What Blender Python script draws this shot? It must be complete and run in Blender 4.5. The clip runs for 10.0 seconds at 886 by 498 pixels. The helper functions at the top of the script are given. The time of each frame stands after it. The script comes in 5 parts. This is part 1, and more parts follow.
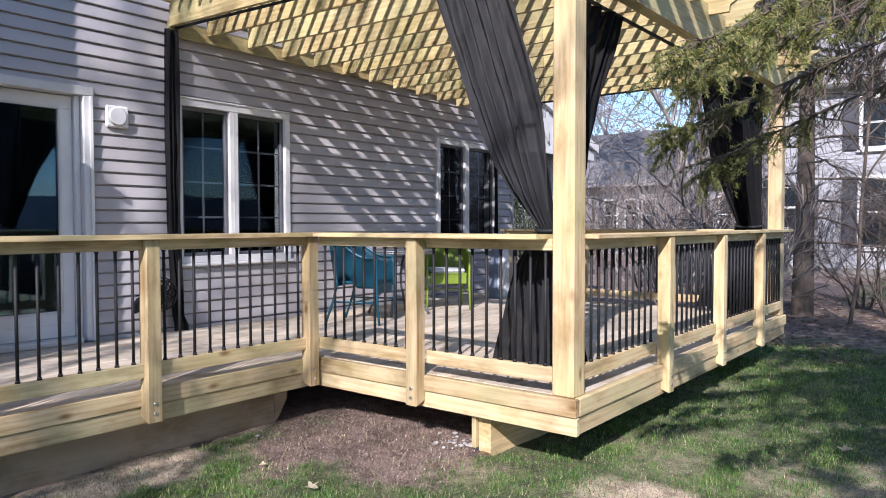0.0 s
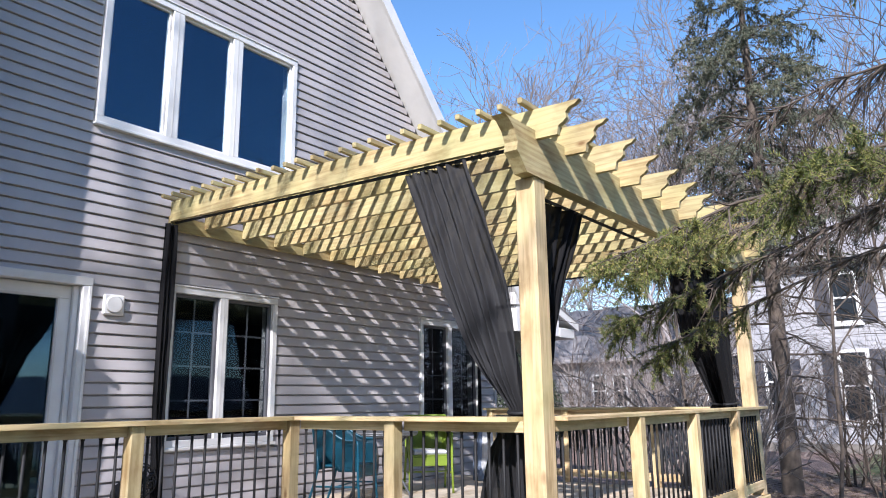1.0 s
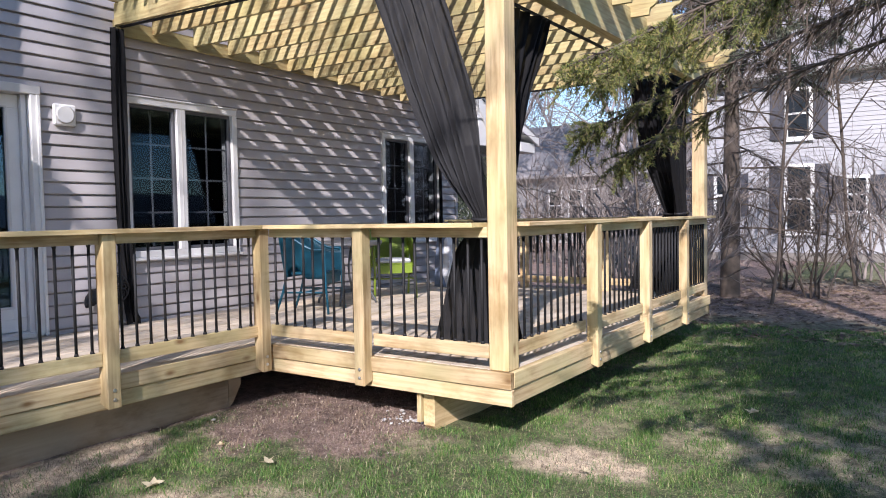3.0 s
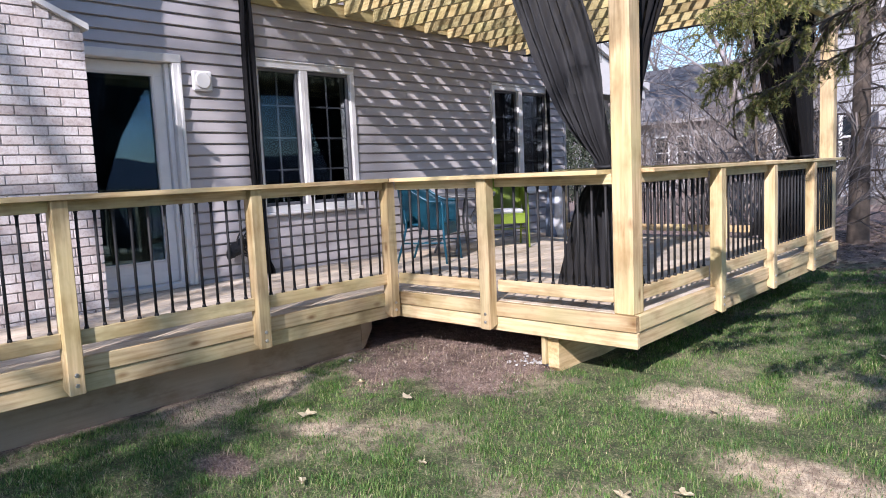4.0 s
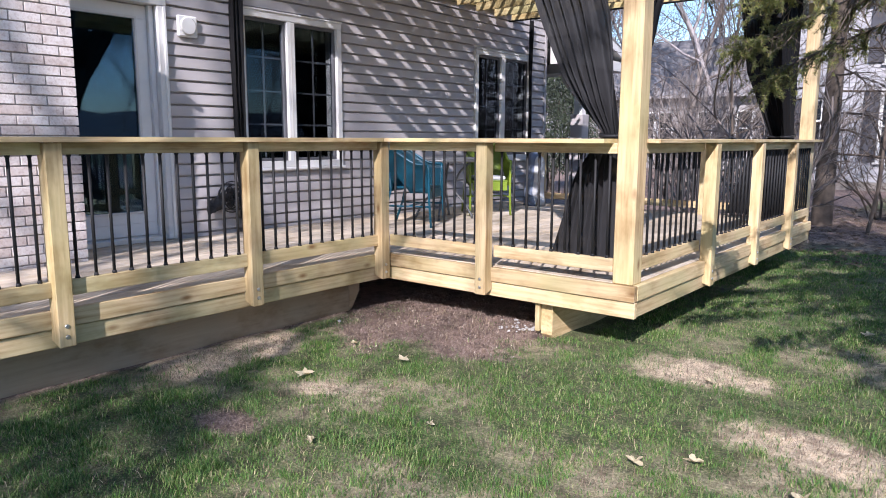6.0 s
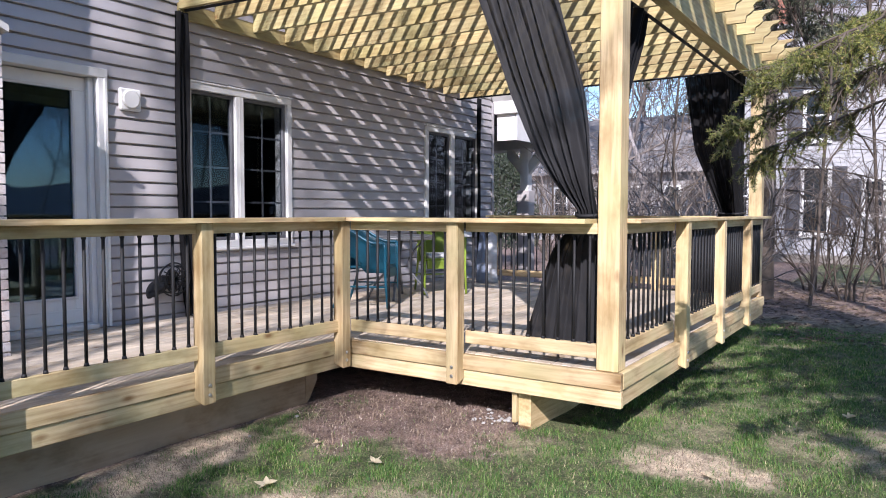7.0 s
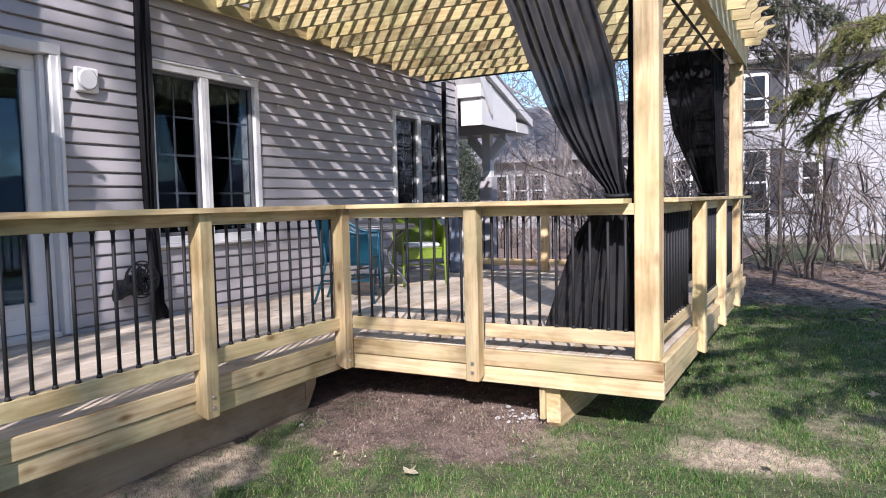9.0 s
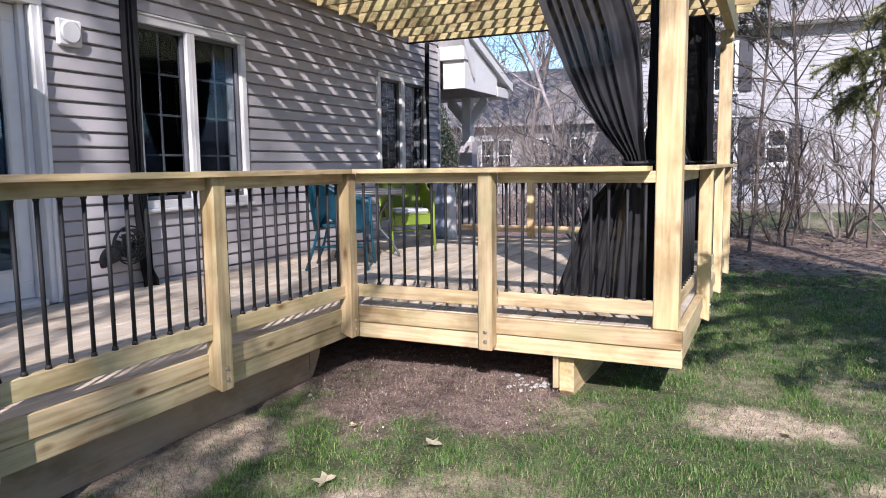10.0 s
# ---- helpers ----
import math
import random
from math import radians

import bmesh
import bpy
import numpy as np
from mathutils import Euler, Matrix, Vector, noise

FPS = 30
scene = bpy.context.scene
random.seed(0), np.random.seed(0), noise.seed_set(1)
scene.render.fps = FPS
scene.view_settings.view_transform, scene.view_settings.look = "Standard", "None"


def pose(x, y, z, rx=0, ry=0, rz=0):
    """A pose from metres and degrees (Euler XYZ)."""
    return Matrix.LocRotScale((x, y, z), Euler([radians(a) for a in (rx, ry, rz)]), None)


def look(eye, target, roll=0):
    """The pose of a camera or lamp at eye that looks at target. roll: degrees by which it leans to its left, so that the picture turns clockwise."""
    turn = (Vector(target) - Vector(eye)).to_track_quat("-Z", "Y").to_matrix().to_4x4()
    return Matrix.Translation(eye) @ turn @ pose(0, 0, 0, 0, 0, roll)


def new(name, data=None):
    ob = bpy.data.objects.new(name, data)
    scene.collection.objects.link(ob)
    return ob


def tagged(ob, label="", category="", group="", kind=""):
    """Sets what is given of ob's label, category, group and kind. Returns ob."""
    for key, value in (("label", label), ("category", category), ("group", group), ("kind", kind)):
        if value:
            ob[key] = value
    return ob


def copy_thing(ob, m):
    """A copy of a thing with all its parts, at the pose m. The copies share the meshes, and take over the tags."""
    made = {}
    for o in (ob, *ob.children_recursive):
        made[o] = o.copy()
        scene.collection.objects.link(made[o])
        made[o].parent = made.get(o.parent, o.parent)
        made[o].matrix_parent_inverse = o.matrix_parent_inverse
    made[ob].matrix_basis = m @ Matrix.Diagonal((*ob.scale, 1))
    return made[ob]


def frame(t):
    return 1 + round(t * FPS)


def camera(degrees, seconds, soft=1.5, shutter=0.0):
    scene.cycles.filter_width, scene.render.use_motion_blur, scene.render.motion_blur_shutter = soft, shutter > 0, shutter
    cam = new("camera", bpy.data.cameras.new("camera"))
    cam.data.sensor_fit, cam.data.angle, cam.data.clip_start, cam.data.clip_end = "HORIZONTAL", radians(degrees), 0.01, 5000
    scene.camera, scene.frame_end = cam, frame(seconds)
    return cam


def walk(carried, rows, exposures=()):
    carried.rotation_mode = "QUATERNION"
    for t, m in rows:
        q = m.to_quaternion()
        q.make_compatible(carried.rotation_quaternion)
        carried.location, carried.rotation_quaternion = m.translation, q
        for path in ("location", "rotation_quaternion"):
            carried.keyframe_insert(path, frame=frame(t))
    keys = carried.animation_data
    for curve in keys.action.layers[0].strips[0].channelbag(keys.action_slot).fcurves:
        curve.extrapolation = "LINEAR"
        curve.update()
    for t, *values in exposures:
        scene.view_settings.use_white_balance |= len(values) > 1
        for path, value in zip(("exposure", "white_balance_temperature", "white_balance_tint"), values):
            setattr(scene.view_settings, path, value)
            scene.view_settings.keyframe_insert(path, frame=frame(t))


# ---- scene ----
cam = camera(63.7, 10.0, soft=1.0)
PATH = [
    (0, (0.282, 0.293, 1.468), (-0.959, 1.86, 1.4), -0.1),
    (0.5, (0.383, 0.297, 1.487), (-0.799, 1.911, 1.486), -0.9),
    (1, (0.54, 0.102, 1.509), (-0.648, 1.656, 1.927), -0.7),
    (1.5, (0.546, 0.099, 1.507), (-0.532, 1.731, 1.925), -1.0),
    (2, (0.567, 0.082, 1.499), (-0.521, 1.761, 1.502), -1.4),
    (2.5, (0.553, 0.09, 1.471), (-0.545, 1.76, 1.395), -1.7),
    (3.8, (0.478, -0.132, 1.441), (-0.784, 1.409, 1.255), -0.9),
    (4, (0.492, -0.196, 1.438), (-0.849, 1.273, 1.226), -2.6),
    (4.5, (0.452, -0.364, 1.434), (-0.954, 1.04, 1.203), -2.6),
    (5, (0.424, -0.369, 1.432), (-0.818, 1.18, 1.189), -1.1),
    (5.5, (0.354, -0.381, 1.409), (-0.891, 1.153, 1.097), 0.2),
    (6.8, (-0.06, -0.254, 1.42), (-1.231, 1.354, 1.21), 0.2),
    (7, (-0.157, -0.244, 1.451), (-1.26, 1.421, 1.348), 0.1),
    (7.5, (-0.38, -0.389, 1.434), (-1.409, 1.325, 1.364), -0.3),
    (8, (-0.517, -0.371, 1.432), (-1.597, 1.302, 1.243), 0.1),
    (8.5, (-0.725, -0.213, 1.439), (-1.647, 1.561, 1.367), -1.6),
    (9, (-0.828, -0.196, 1.412), (-1.766, 1.566, 1.282), -1.3),
    (9.5, (-1.056, -0.22, 1.421), (-1.901, 1.586, 1.263), 0.1),
    (10, (-1.174, -0.248, 1.423), (-2.008, 1.555, 1.193), -0.7),
]
walk(cam, [(t, look(eye, target, roll)) for t, eye, target, roll in PATH],
     exposures=[(0, 0.73, 6090, 17), (1, 0.79, 6090, 14), (1.5, 0.52, 6210, 14), (2, 0.31, 6540, 17), (2.5, 0.55, 6400, 17), (4, 0.76, 6150, 19), (7, 0.74, 6120, 18), (10, 0.68, 6150, 18)])

# ---- light ----
SUN_TRAVEL = Vector((-1.0, 2.25, -1.62)).normalized()
world = bpy.data.worlds.new("sky")
world.use_nodes = True
scene.world = world
wn = world.node_tree.nodes
sky = wn.new("ShaderNodeTexSky")
sky.sky_type = "NISHITA"
sky.sun_disc = False
sky.sun_elevation = math.asin(-SUN_TRAVEL.z)
sky.sun_rotation = math.atan2(-SUN_TRAVEL.x, -SUN_TRAVEL.y)
sky.air_density = 1.0
sky.ozone_density = 1.6
sky.dust_density = 0.4
tone = wn.new("ShaderNodeHueSaturation")
tone.inputs["Saturation"].default_value = 1.18
tone.inputs["Value"].default_value = 1.0
world.node_tree.links.new(sky.outputs[0], tone.inputs["Color"])
world.node_tree.links.new(tone.outputs[0], wn["Background"].inputs[0])
wn["Background"].inputs[1].default_value = 0.15
sun_data = bpy.data.lights.new("sun", "SUN")
sun_data.energy = 4.9
sun_data.angle = radians(0.55)
sun_data.color = (1.0, 0.945, 0.91)
sun = new("sun", sun_data)
sun.matrix_world = look(-SUN_TRAVEL * 30, (0, 0, 0))


# ---- materials ----
def mat(name, rough=0.6, metal=0.0):
    m = bpy.data.materials.new(name)
    m.use_nodes = True
    b = m.node_tree.nodes["Principled BSDF"]
    b.inputs["Roughness"].default_value = rough
    b.inputs["Metallic"].default_value = metal
    return m, m.node_tree.nodes, m.node_tree.links, b


def ramp(n, stops):
    r = n.new("ShaderNodeValToRGB")
    while len(r.color_ramp.elements) < len(stops):
        r.color_ramp.elements.new(0.5)
    for e, (p, c) in zip(r.color_ramp.elements, stops):
        e.position, e.color = p, (*c, 1)
    return r


def noise_tex(n, l, coord, scale, detail=4, rough=0.55, stretch=None):
    t = n.new("ShaderNodeTexNoise")
    t.inputs["Scale"].default_value = scale
    t.inputs["Detail"].default_value = detail
    t.inputs["Roughness"].default_value = rough
    if stretch:
        mp = n.new("ShaderNodeMapping")
        mp.inputs["Scale"].default_value = stretch
        l.new(coord, mp.inputs[0])
        coord = mp.outputs[0]
    l.new(coord, t.inputs["Vector"])
    return t


def mix(n, l, fac, a, b, mode="MIX"):
    m = n.new("ShaderNodeMix")
    m.data_type, m.blend_type = "RGBA", mode
    for sock, v in ((m.inputs[0], fac), (m.inputs[6], a), (m.inputs[7], b)):
        if isinstance(v, bpy.types.NodeSocket):
            l.new(v, sock)
        elif isinstance(v, (int, float)):
            sock.default_value = v
        else:
            sock.default_value = (*v, 1)
    return m.outputs[2]


def bump(n, l, b, height, strength, dist=0.002):
    u = n.new("ShaderNodeBump")
    u.inputs["Strength"].default_value = strength
    u.inputs["Distance"].default_value = dist
    l.new(height, u.inputs["Height"])
    l.new(u.outputs[0], b.inputs["Normal"])


def wood(name, axis, light=(0.64, 0.515, 0.325), dark=(0.36, 0.235, 0.105), tint=(0.50, 0.47, 0.25), rough=0.62, rings=0.42):
    """Treated pine: cathedral grain along one axis, knots, a greenish cast and weathered blotches here and there."""
    m, n, l, b = mat(name, rough)
    tc = n.new("ShaderNodeTexCoord").outputs["Object"]
    oi = n.new("ShaderNodeObjectInfo")
    off = n.new("ShaderNodeVectorMath")
    off.operation = "ADD"
    sc = n.new("ShaderNodeVectorMath")
    sc.operation = "SCALE"
    sc.inputs[0].default_value = (17.0, 29.0, 41.0)
    l.new(oi.outputs["Random"], sc.inputs["Scale"])
    l.new(tc, off.inputs[0])
    l.new(sc.outputs[0], off.inputs[1])
    co = off.outputs[0]

    def along(k):
        st = [1.0, 1.0, 1.0]
        st["xyz".index(axis)] = k
        return st

    g = noise_tex(n, l, co, 60, 5, 0.6, along(0.06))
    g2 = noise_tex(n, l, co, 14, 3, 0.5, along(0.12))
    big = noise_tex(n, l, co, 1.7, 2)
    blot = noise_tex(n, l, co, 5.0, 4, 0.6, along(0.5))
    kn = n.new("ShaderNodeTexVoronoi")
    kn.inputs["Scale"].default_value = 5.5
    mp = n.new("ShaderNodeMapping")
    mp.inputs["Scale"].default_value = along(0.45)
    l.new(co, mp.inputs[0])
    l.new(mp.outputs[0], kn.inputs["Vector"])
    # growth rings: bands warped round the knots
    wv = n.new("ShaderNodeTexWave")
    wv.wave_type = "RINGS"
    wv.rings_direction = axis.upper()
    wv.inputs["Scale"].default_value = 9.0
    wv.inputs["Distortion"].default_value = 5.0
    wv.inputs["Detail"].default_value = 2.0
    wv.inputs["Detail Scale"].default_value = 1.2
    mw = n.new("ShaderNodeMapping")
    mw.inputs["Scale"].default_value = along(0.10)
    l.new(co, mw.inputs[0])
    l.new(mw.outputs[0], wv.inputs["Vector"])
    r1 = ramp(n, [(0.34, dark), (0.55, light)])
    l.new(g.outputs[0], r1.inputs[0])
    r2 = ramp(n, [(0.34, dark), (0.48, light), (0.64, tuple(0.78 * q for q in light))])
    l.new(g2.outputs[0], r2.inputs[0])
    c = mix(n, l, 0.55, r1.outputs[0], r2.outputs[0])
    rw = ramp(n, [(0.0, (0.70, 0.60, 0.47)), (0.35, (0.97, 0.95, 0.92)), (1.0, (1.06, 1.06, 1.06))])
    l.new(wv.outputs["Fac"], rw.inputs[0])
    c = mix(n, l, rings, c, rw.outputs[0], "MULTIPLY")
    rb = ramp(n, [(0.42, (0, 0, 0)), (0.68, (0.6, 0.6, 0.6))])
    l.new(big.outputs[0], rb.inputs[0])
    c = mix(n, l, rb.outputs[0], c, tint)
    rbl = ramp(n, [(0.33, (0.70, 0.66, 0.58)), (0.50, (1.0, 1.0, 1.0)), (0.70, (1.06, 1.05, 1.02))])
    l.new(blot.outputs[0], rbl.inputs[0])
    c = mix(n, l, 1.0, c, rbl.outputs[0], "MULTIPLY")
    rk = ramp(n, [(0.035, (0.95, 0.95, 0.95)), (0.075, (0.55, 0.55, 0.55)), (0.14, (0, 0, 0))])
    l.new(kn.outputs["Distance"], rk.inputs[0])
    c = mix(n, l, rk.outputs[0], c, (0.20, 0.11, 0.042))
    rr = ramp(n, [(0.0, (0.80, 0.76, 0.70)), (0.5, (0.97, 0.95, 0.92)), (0.8, (1.05, 0.98, 0.88)), (1.0, (1.08, 1.07, 1.05))])
    l.new(oi.outputs["Random"], rr.inputs[0])
    c = mix(n, l, 1.0, c, rr.outputs[0], "MULTIPLY")
    l.new(c, b.inputs["Base Color"])
    bump(n, l, b, g.outputs[0], 0.6)
    return m


WOOD = {a: wood("treated_pine_" + a, a) for a in "xyz"}
ROOFWOOD = {a: wood("pergola_pine_" + a, a, (0.50, 0.43, 0.235), (0.31, 0.22, 0.10), (0.41, 0.40, 0.19)) for a in "xyz"}
DECKWOOD = wood("deck_pine", "y", (0.63, 0.56, 0.47), (0.46, 0.39, 0.31), (0.54, 0.49, 0.41), 0.7, 0.25)
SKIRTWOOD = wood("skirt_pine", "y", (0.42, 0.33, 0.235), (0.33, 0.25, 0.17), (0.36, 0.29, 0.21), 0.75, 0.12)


def plain(name, color, rough=0.5, metal=0.0, var=0.12, scale=6.0, bmp=0.1, fine=120.0):
    """A painted or moulded surface: slight blotches, fine relief, a shade of its own for each piece."""
    m, n, l, b = mat(name, rough, metal)
    tc = n.new("ShaderNodeTexCoord").outputs["Object"]
    oi = n.new("ShaderNodeObjectInfo")
    a = noise_tex(n, l, tc, scale, 5, 0.6)
    f = noise_tex(n, l, tc, fine, 3)
    r = ramp(n, [(0.3, tuple(c * (1 - var) for c in color)), (0.7, tuple(min(1, c * (1 + var)) for c in color))])
    l.new(a.outputs[0], r.inputs[0])
    rr = ramp(n, [(0.0, (0.93, 0.93, 0.93)), (1.0, (1.05, 1.05, 1.05))])
    l.new(oi.outputs["Random"], rr.inputs[0])
    c = mix(n, l, 1.0, r.outputs[0], rr.outputs[0], "MULTIPLY")
    l.new(c, b.inputs["Base Color"])
    if bmp:
        bump(n, l, b, f.outputs[0], bmp, 0.001)
    return m


SIDING = plain("siding_vinyl", (0.40, 0.374, 0.374), 0.5, 0, 0.06, 2.5, 0.12)
WHITE = plain("white_trim", (0.70, 0.69, 0.67), 0.42, 0, 0.05, 5.0, 0.08)
GREYTRIM = plain("pale_trim", (0.62, 0.60, 0.57), 0.5, 0, 0.06, 5.0, 0.08)
GREYFASCIA = plain("grey_fascia", (0.36, 0.34, 0.33), 0.6, 0, 0.12, 5.0, 0.08)
BLACK = plain("black_metal", (0.009, 0.009, 0.010), 0.68, 0.0, 0.2, 20, 0.05)
STEEL = plain("bolt_steel", (0.55, 0.55, 0.54), 0.35, 0.9, 0.1, 30, 0.05)
BLUE = plain("teal_paint", (0.002, 0.072, 0.118), 0.4, 0, 0.12, 9, 0.05)
GREEN = plain("lime_paint", (0.17, 0.245, 0.022), 0.42, 0, 0.12, 9, 0.05)
GREYMETAL = plain("grey_metal", (0.16, 0.165, 0.17), 0.45, 0.5, 0.2, 12, 0.05)
PALECLOTH = plain("pale_cloth", (0.55, 0.56, 0.58), 0.85, 0, 0.12, 14, 0.2)
BLUECLOTH = plain("slate_cloth", (0.16, 0.20, 0.28), 0.85, 0, 0.2, 14, 0.2)
# Near-black stands in for missing light in the rooms; also colours the pouch.
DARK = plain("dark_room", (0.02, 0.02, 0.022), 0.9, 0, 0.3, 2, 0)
BARS = plain("bar_grey", (0.22, 0.22, 0.23), 0.5, 0, 0.06, 5.0, 0.05)
SASH = plain("dark_sash", (0.09, 0.09, 0.10), 0.5, 0, 0.1, 6.0, 0.05)
SHINGLE = plain("roof_shingle", (0.25, 0.235, 0.235), 0.9, 0, 0.25, 12, 0.3, 40)
FARSIDE = plain("far_siding", (0.335, 0.331, 0.341), 0.6, 0, 0.06, 2, 0.1)
FARGREY = plain("far_grey_siding", (0.30, 0.285, 0.28), 0.6, 0, 0.1, 2, 0.1)
SHUTTER = plain("dark_shutter", (0.05, 0.05, 0.06), 0.6, 0, 0.15, 8, 0.1)
BARK = plain("bark", (0.095, 0.074, 0.058), 0.9, 0, 0.35, 9, 0.5, 30)
TWIG = plain("twig_bark", (0.22, 0.185, 0.165), 0.9, 0, 0.3, 4, 0.2)
PALETWIG = plain("pale_twig_bark", (0.30, 0.27, 0.265), 0.9, 0, 0.3, 4, 0.2)
FOUNDATION = plain("foundation", (0.20, 0.18, 0.16), 0.9, 0, 0.3, 5, 0.4, 60)
STONE = plain("pale_stone", (0.42, 0.41, 0.39), 0.85, 0, 0.25, 25, 0.3, 90)
SOFFIT = plain("soffit_panel", (0.76, 0.745, 0.72), 0.5, 0, 0.06, 3, 0.1)
MORTAR = plain("mortar", (0.36, 0.325, 0.31), 0.95, 0, 0.2, 30, 0.5, 150)


def brick_mat():
    """Whitewashed brick: pale wash worn through to red clay."""
    m, n, l, b = mat("washed_brick", 0.9)
    tc = n.new("ShaderNodeTexCoord").outputs["Object"]
    oi = n.new("ShaderNodeObjectInfo")
    geo = n.new("ShaderNodeNewGeometry").outputs["Position"]
    a = noise_tex(n, l, geo, 9, 6, 0.65)
    f = noise_tex(n, l, geo, 55, 5, 0.6)
    r = ramp(n, [(0.30, (0.34, 0.25, 0.215)), (0.43, (0.55, 0.475, 0.445)), (0.60, (0.68, 0.63, 0.605))])
    l.new(a.outputs[0], r.inputs[0])
    r2 = ramp(n, [(0.30, (0.44, 0.34, 0.30)), (0.52, (0.78, 0.74, 0.72))])
    l.new(f.outputs[0], r2.inputs[0])
    c = mix(n, l, 0.42, r.outputs[0], r2.outputs[0])
    rr = ramp(n, [(0.0, (0.82, 0.75, 0.72)), (0.35, (0.97, 0.95, 0.94)), (1.0, (1.08, 1.08, 1.08))])
    l.new(oi.outputs["Random"], rr.inputs[0])
    c = mix(n, l, 1.0, c, rr.outputs[0], "MULTIPLY")
    l.new(c, b.inputs["Base Color"])
    bump(n, l, b, f.outputs[0], 0.5, 0.003)
    return m


BRICK = brick_mat()


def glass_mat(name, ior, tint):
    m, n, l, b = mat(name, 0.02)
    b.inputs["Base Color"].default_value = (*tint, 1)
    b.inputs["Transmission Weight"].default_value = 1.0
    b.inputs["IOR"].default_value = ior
    # The blue of reflected sky is put into the reflection tint.
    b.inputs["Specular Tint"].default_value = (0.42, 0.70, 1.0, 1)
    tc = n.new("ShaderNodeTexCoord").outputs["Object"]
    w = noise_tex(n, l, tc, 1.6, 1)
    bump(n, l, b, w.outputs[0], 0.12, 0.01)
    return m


GLASS = glass_mat("blue_tinted_glass", 1.85, (0.30, 0.42, 0.52))
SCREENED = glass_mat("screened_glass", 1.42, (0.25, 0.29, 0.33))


def sheer(name, clear, shade):
    """Black voile: a woven cloth that lets part of the light through."""
    m, n, l, b = mat(name, 0.75)
    b.inputs["Base Color"].default_value = (*shade, 1)
    b.inputs["Specular IOR Level"].default_value = 0.15
    tr = n.new("ShaderNodeBsdfTransparent")
    ms = n.new("ShaderNodeMixShader")
    tc = n.new("ShaderNodeTexCoord").outputs["Object"]
    w = noise_tex(n, l, tc, 5.0, 3, 0.6, (1, 1, 0.25))
    mr = n.new("ShaderNodeMapRange")
    mr.inputs["From Min"].default_value, mr.inputs["From Max"].default_value = 0.3, 0.7
    mr.inputs["To Min"].default_value, mr.inputs["To Max"].default_value = clear * 0.5, clear * 1.5
    l.new(w.outputs[0], mr.inputs["Value"])
    l.new(mr.outputs[0], ms.inputs[0])
    l.new(b.outputs[0], ms.inputs[1])
    l.new(tr.outputs[0], ms.inputs[2])
    l.new(ms.outputs[0], n["Material Output"].inputs[0])
    return m


VOILE = sheer("black_voile", 0.018, (0.025, 0.025, 0.027))
VOILE_SINGLE = sheer("black_voile_single", 0.58, (0.012, 0.012, 0.014))
VOILE_THICK = sheer("black_voile_gathered", 0.012, (0.006, 0.006, 0.007))


def island_mat(name, stops, rough=0.7, trans=0.0):
    """Blades, needles and leaves: each one takes its own shade."""
    m, n, l, b = mat(name, rough)
    geo = n.new("ShaderNodeNewGeometry")
    r = ramp(n, stops)
    l.new(geo.outputs["Random Per Island"], r.inputs[0])
    big = noise_tex(n, l, geo.outputs["Position"], 1.3, 3)
    rb = ramp(n, [(0.35, (0.72, 0.74, 0.72)), (0.65, (1.15, 1.12, 1.0))])
    l.new(big.outputs[0], rb.inputs[0])
    c = mix(n, l, 1.0, r.outputs[0], rb.outputs[0], "MULTIPLY")
    l.new(c, b.inputs["Base Color"])
    if trans:
        t = n.new("ShaderNodeBsdfTranslucent")
        l.new(c, t.inputs[0])
        ms = n.new("ShaderNodeMixShader")
        ms.inputs[0].default_value = trans
        l.new(b.outputs[0], ms.inputs[1])
        l.new(t.outputs[0], ms.inputs[2])
        l.new(ms.outputs[0], n["Material Output"].inputs[0])
    return m


BLADE = island_mat("grass_blade", [(0.0, (0.024, 0.078, 0.013)), (0.45, (0.092, 0.215, 0.040)), (0.80, (0.205, 0.31, 0.085)), (0.94, (0.33, 0.34, 0.165)), (1.0, (0.58, 0.50, 0.33))], 0.6, 0.3)
STRAW = island_mat("dry_straw", [(0.0, (0.10, 0.062, 0.05)), (0.6, (0.24, 0.17, 0.125)), (1.0, (0.46, 0.38, 0.28))], 0.85)
NEEDLE = island_mat("spruce_needle", [(0.0, (0.07, 0.095, 0.032)), (0.5, (0.16, 0.19, 0.06)), (0.85, (0.32, 0.32, 0.09)), (1.0, (0.36, 0.27, 0.15))], 0.55, 0.35)
FARNEEDLE = island_mat("far_needle", [(0.0, (0.055, 0.068, 0.046)), (0.6, (0.12, 0.135, 0.092)), (1.0, (0.22, 0.20, 0.15))], 0.7, 0.2)
MULCHCHIP = island_mat("mulch_chip", [(0.0, (0.075, 0.045, 0.038)), (0.5, (0.22, 0.15, 0.125)), (0.85, (0.42, 0.33, 0.285)), (1.0, (0.64, 0.56, 0.50))], 0.9)
HEDGELEAF = island_mat("hedge_leaf", [(0.0, (0.012, 0.020, 0.010)), (1.0, (0.04, 0.055, 0.028))], 0.6)
LITTER = island_mat("leaf_litter", [(0.0, (0.07, 0.045, 0.032)), (0.6, (0.16, 0.11, 0.075)), (1.0, (0.34, 0.27, 0.19))], 0.85)
DRYLEAF = island_mat("dry_leaf", [(0.0, (0.46, 0.36, 0.24)), (0.6, (0.60, 0.50, 0.36)), (1.0, (0.74, 0.66, 0.50))], 0.8)

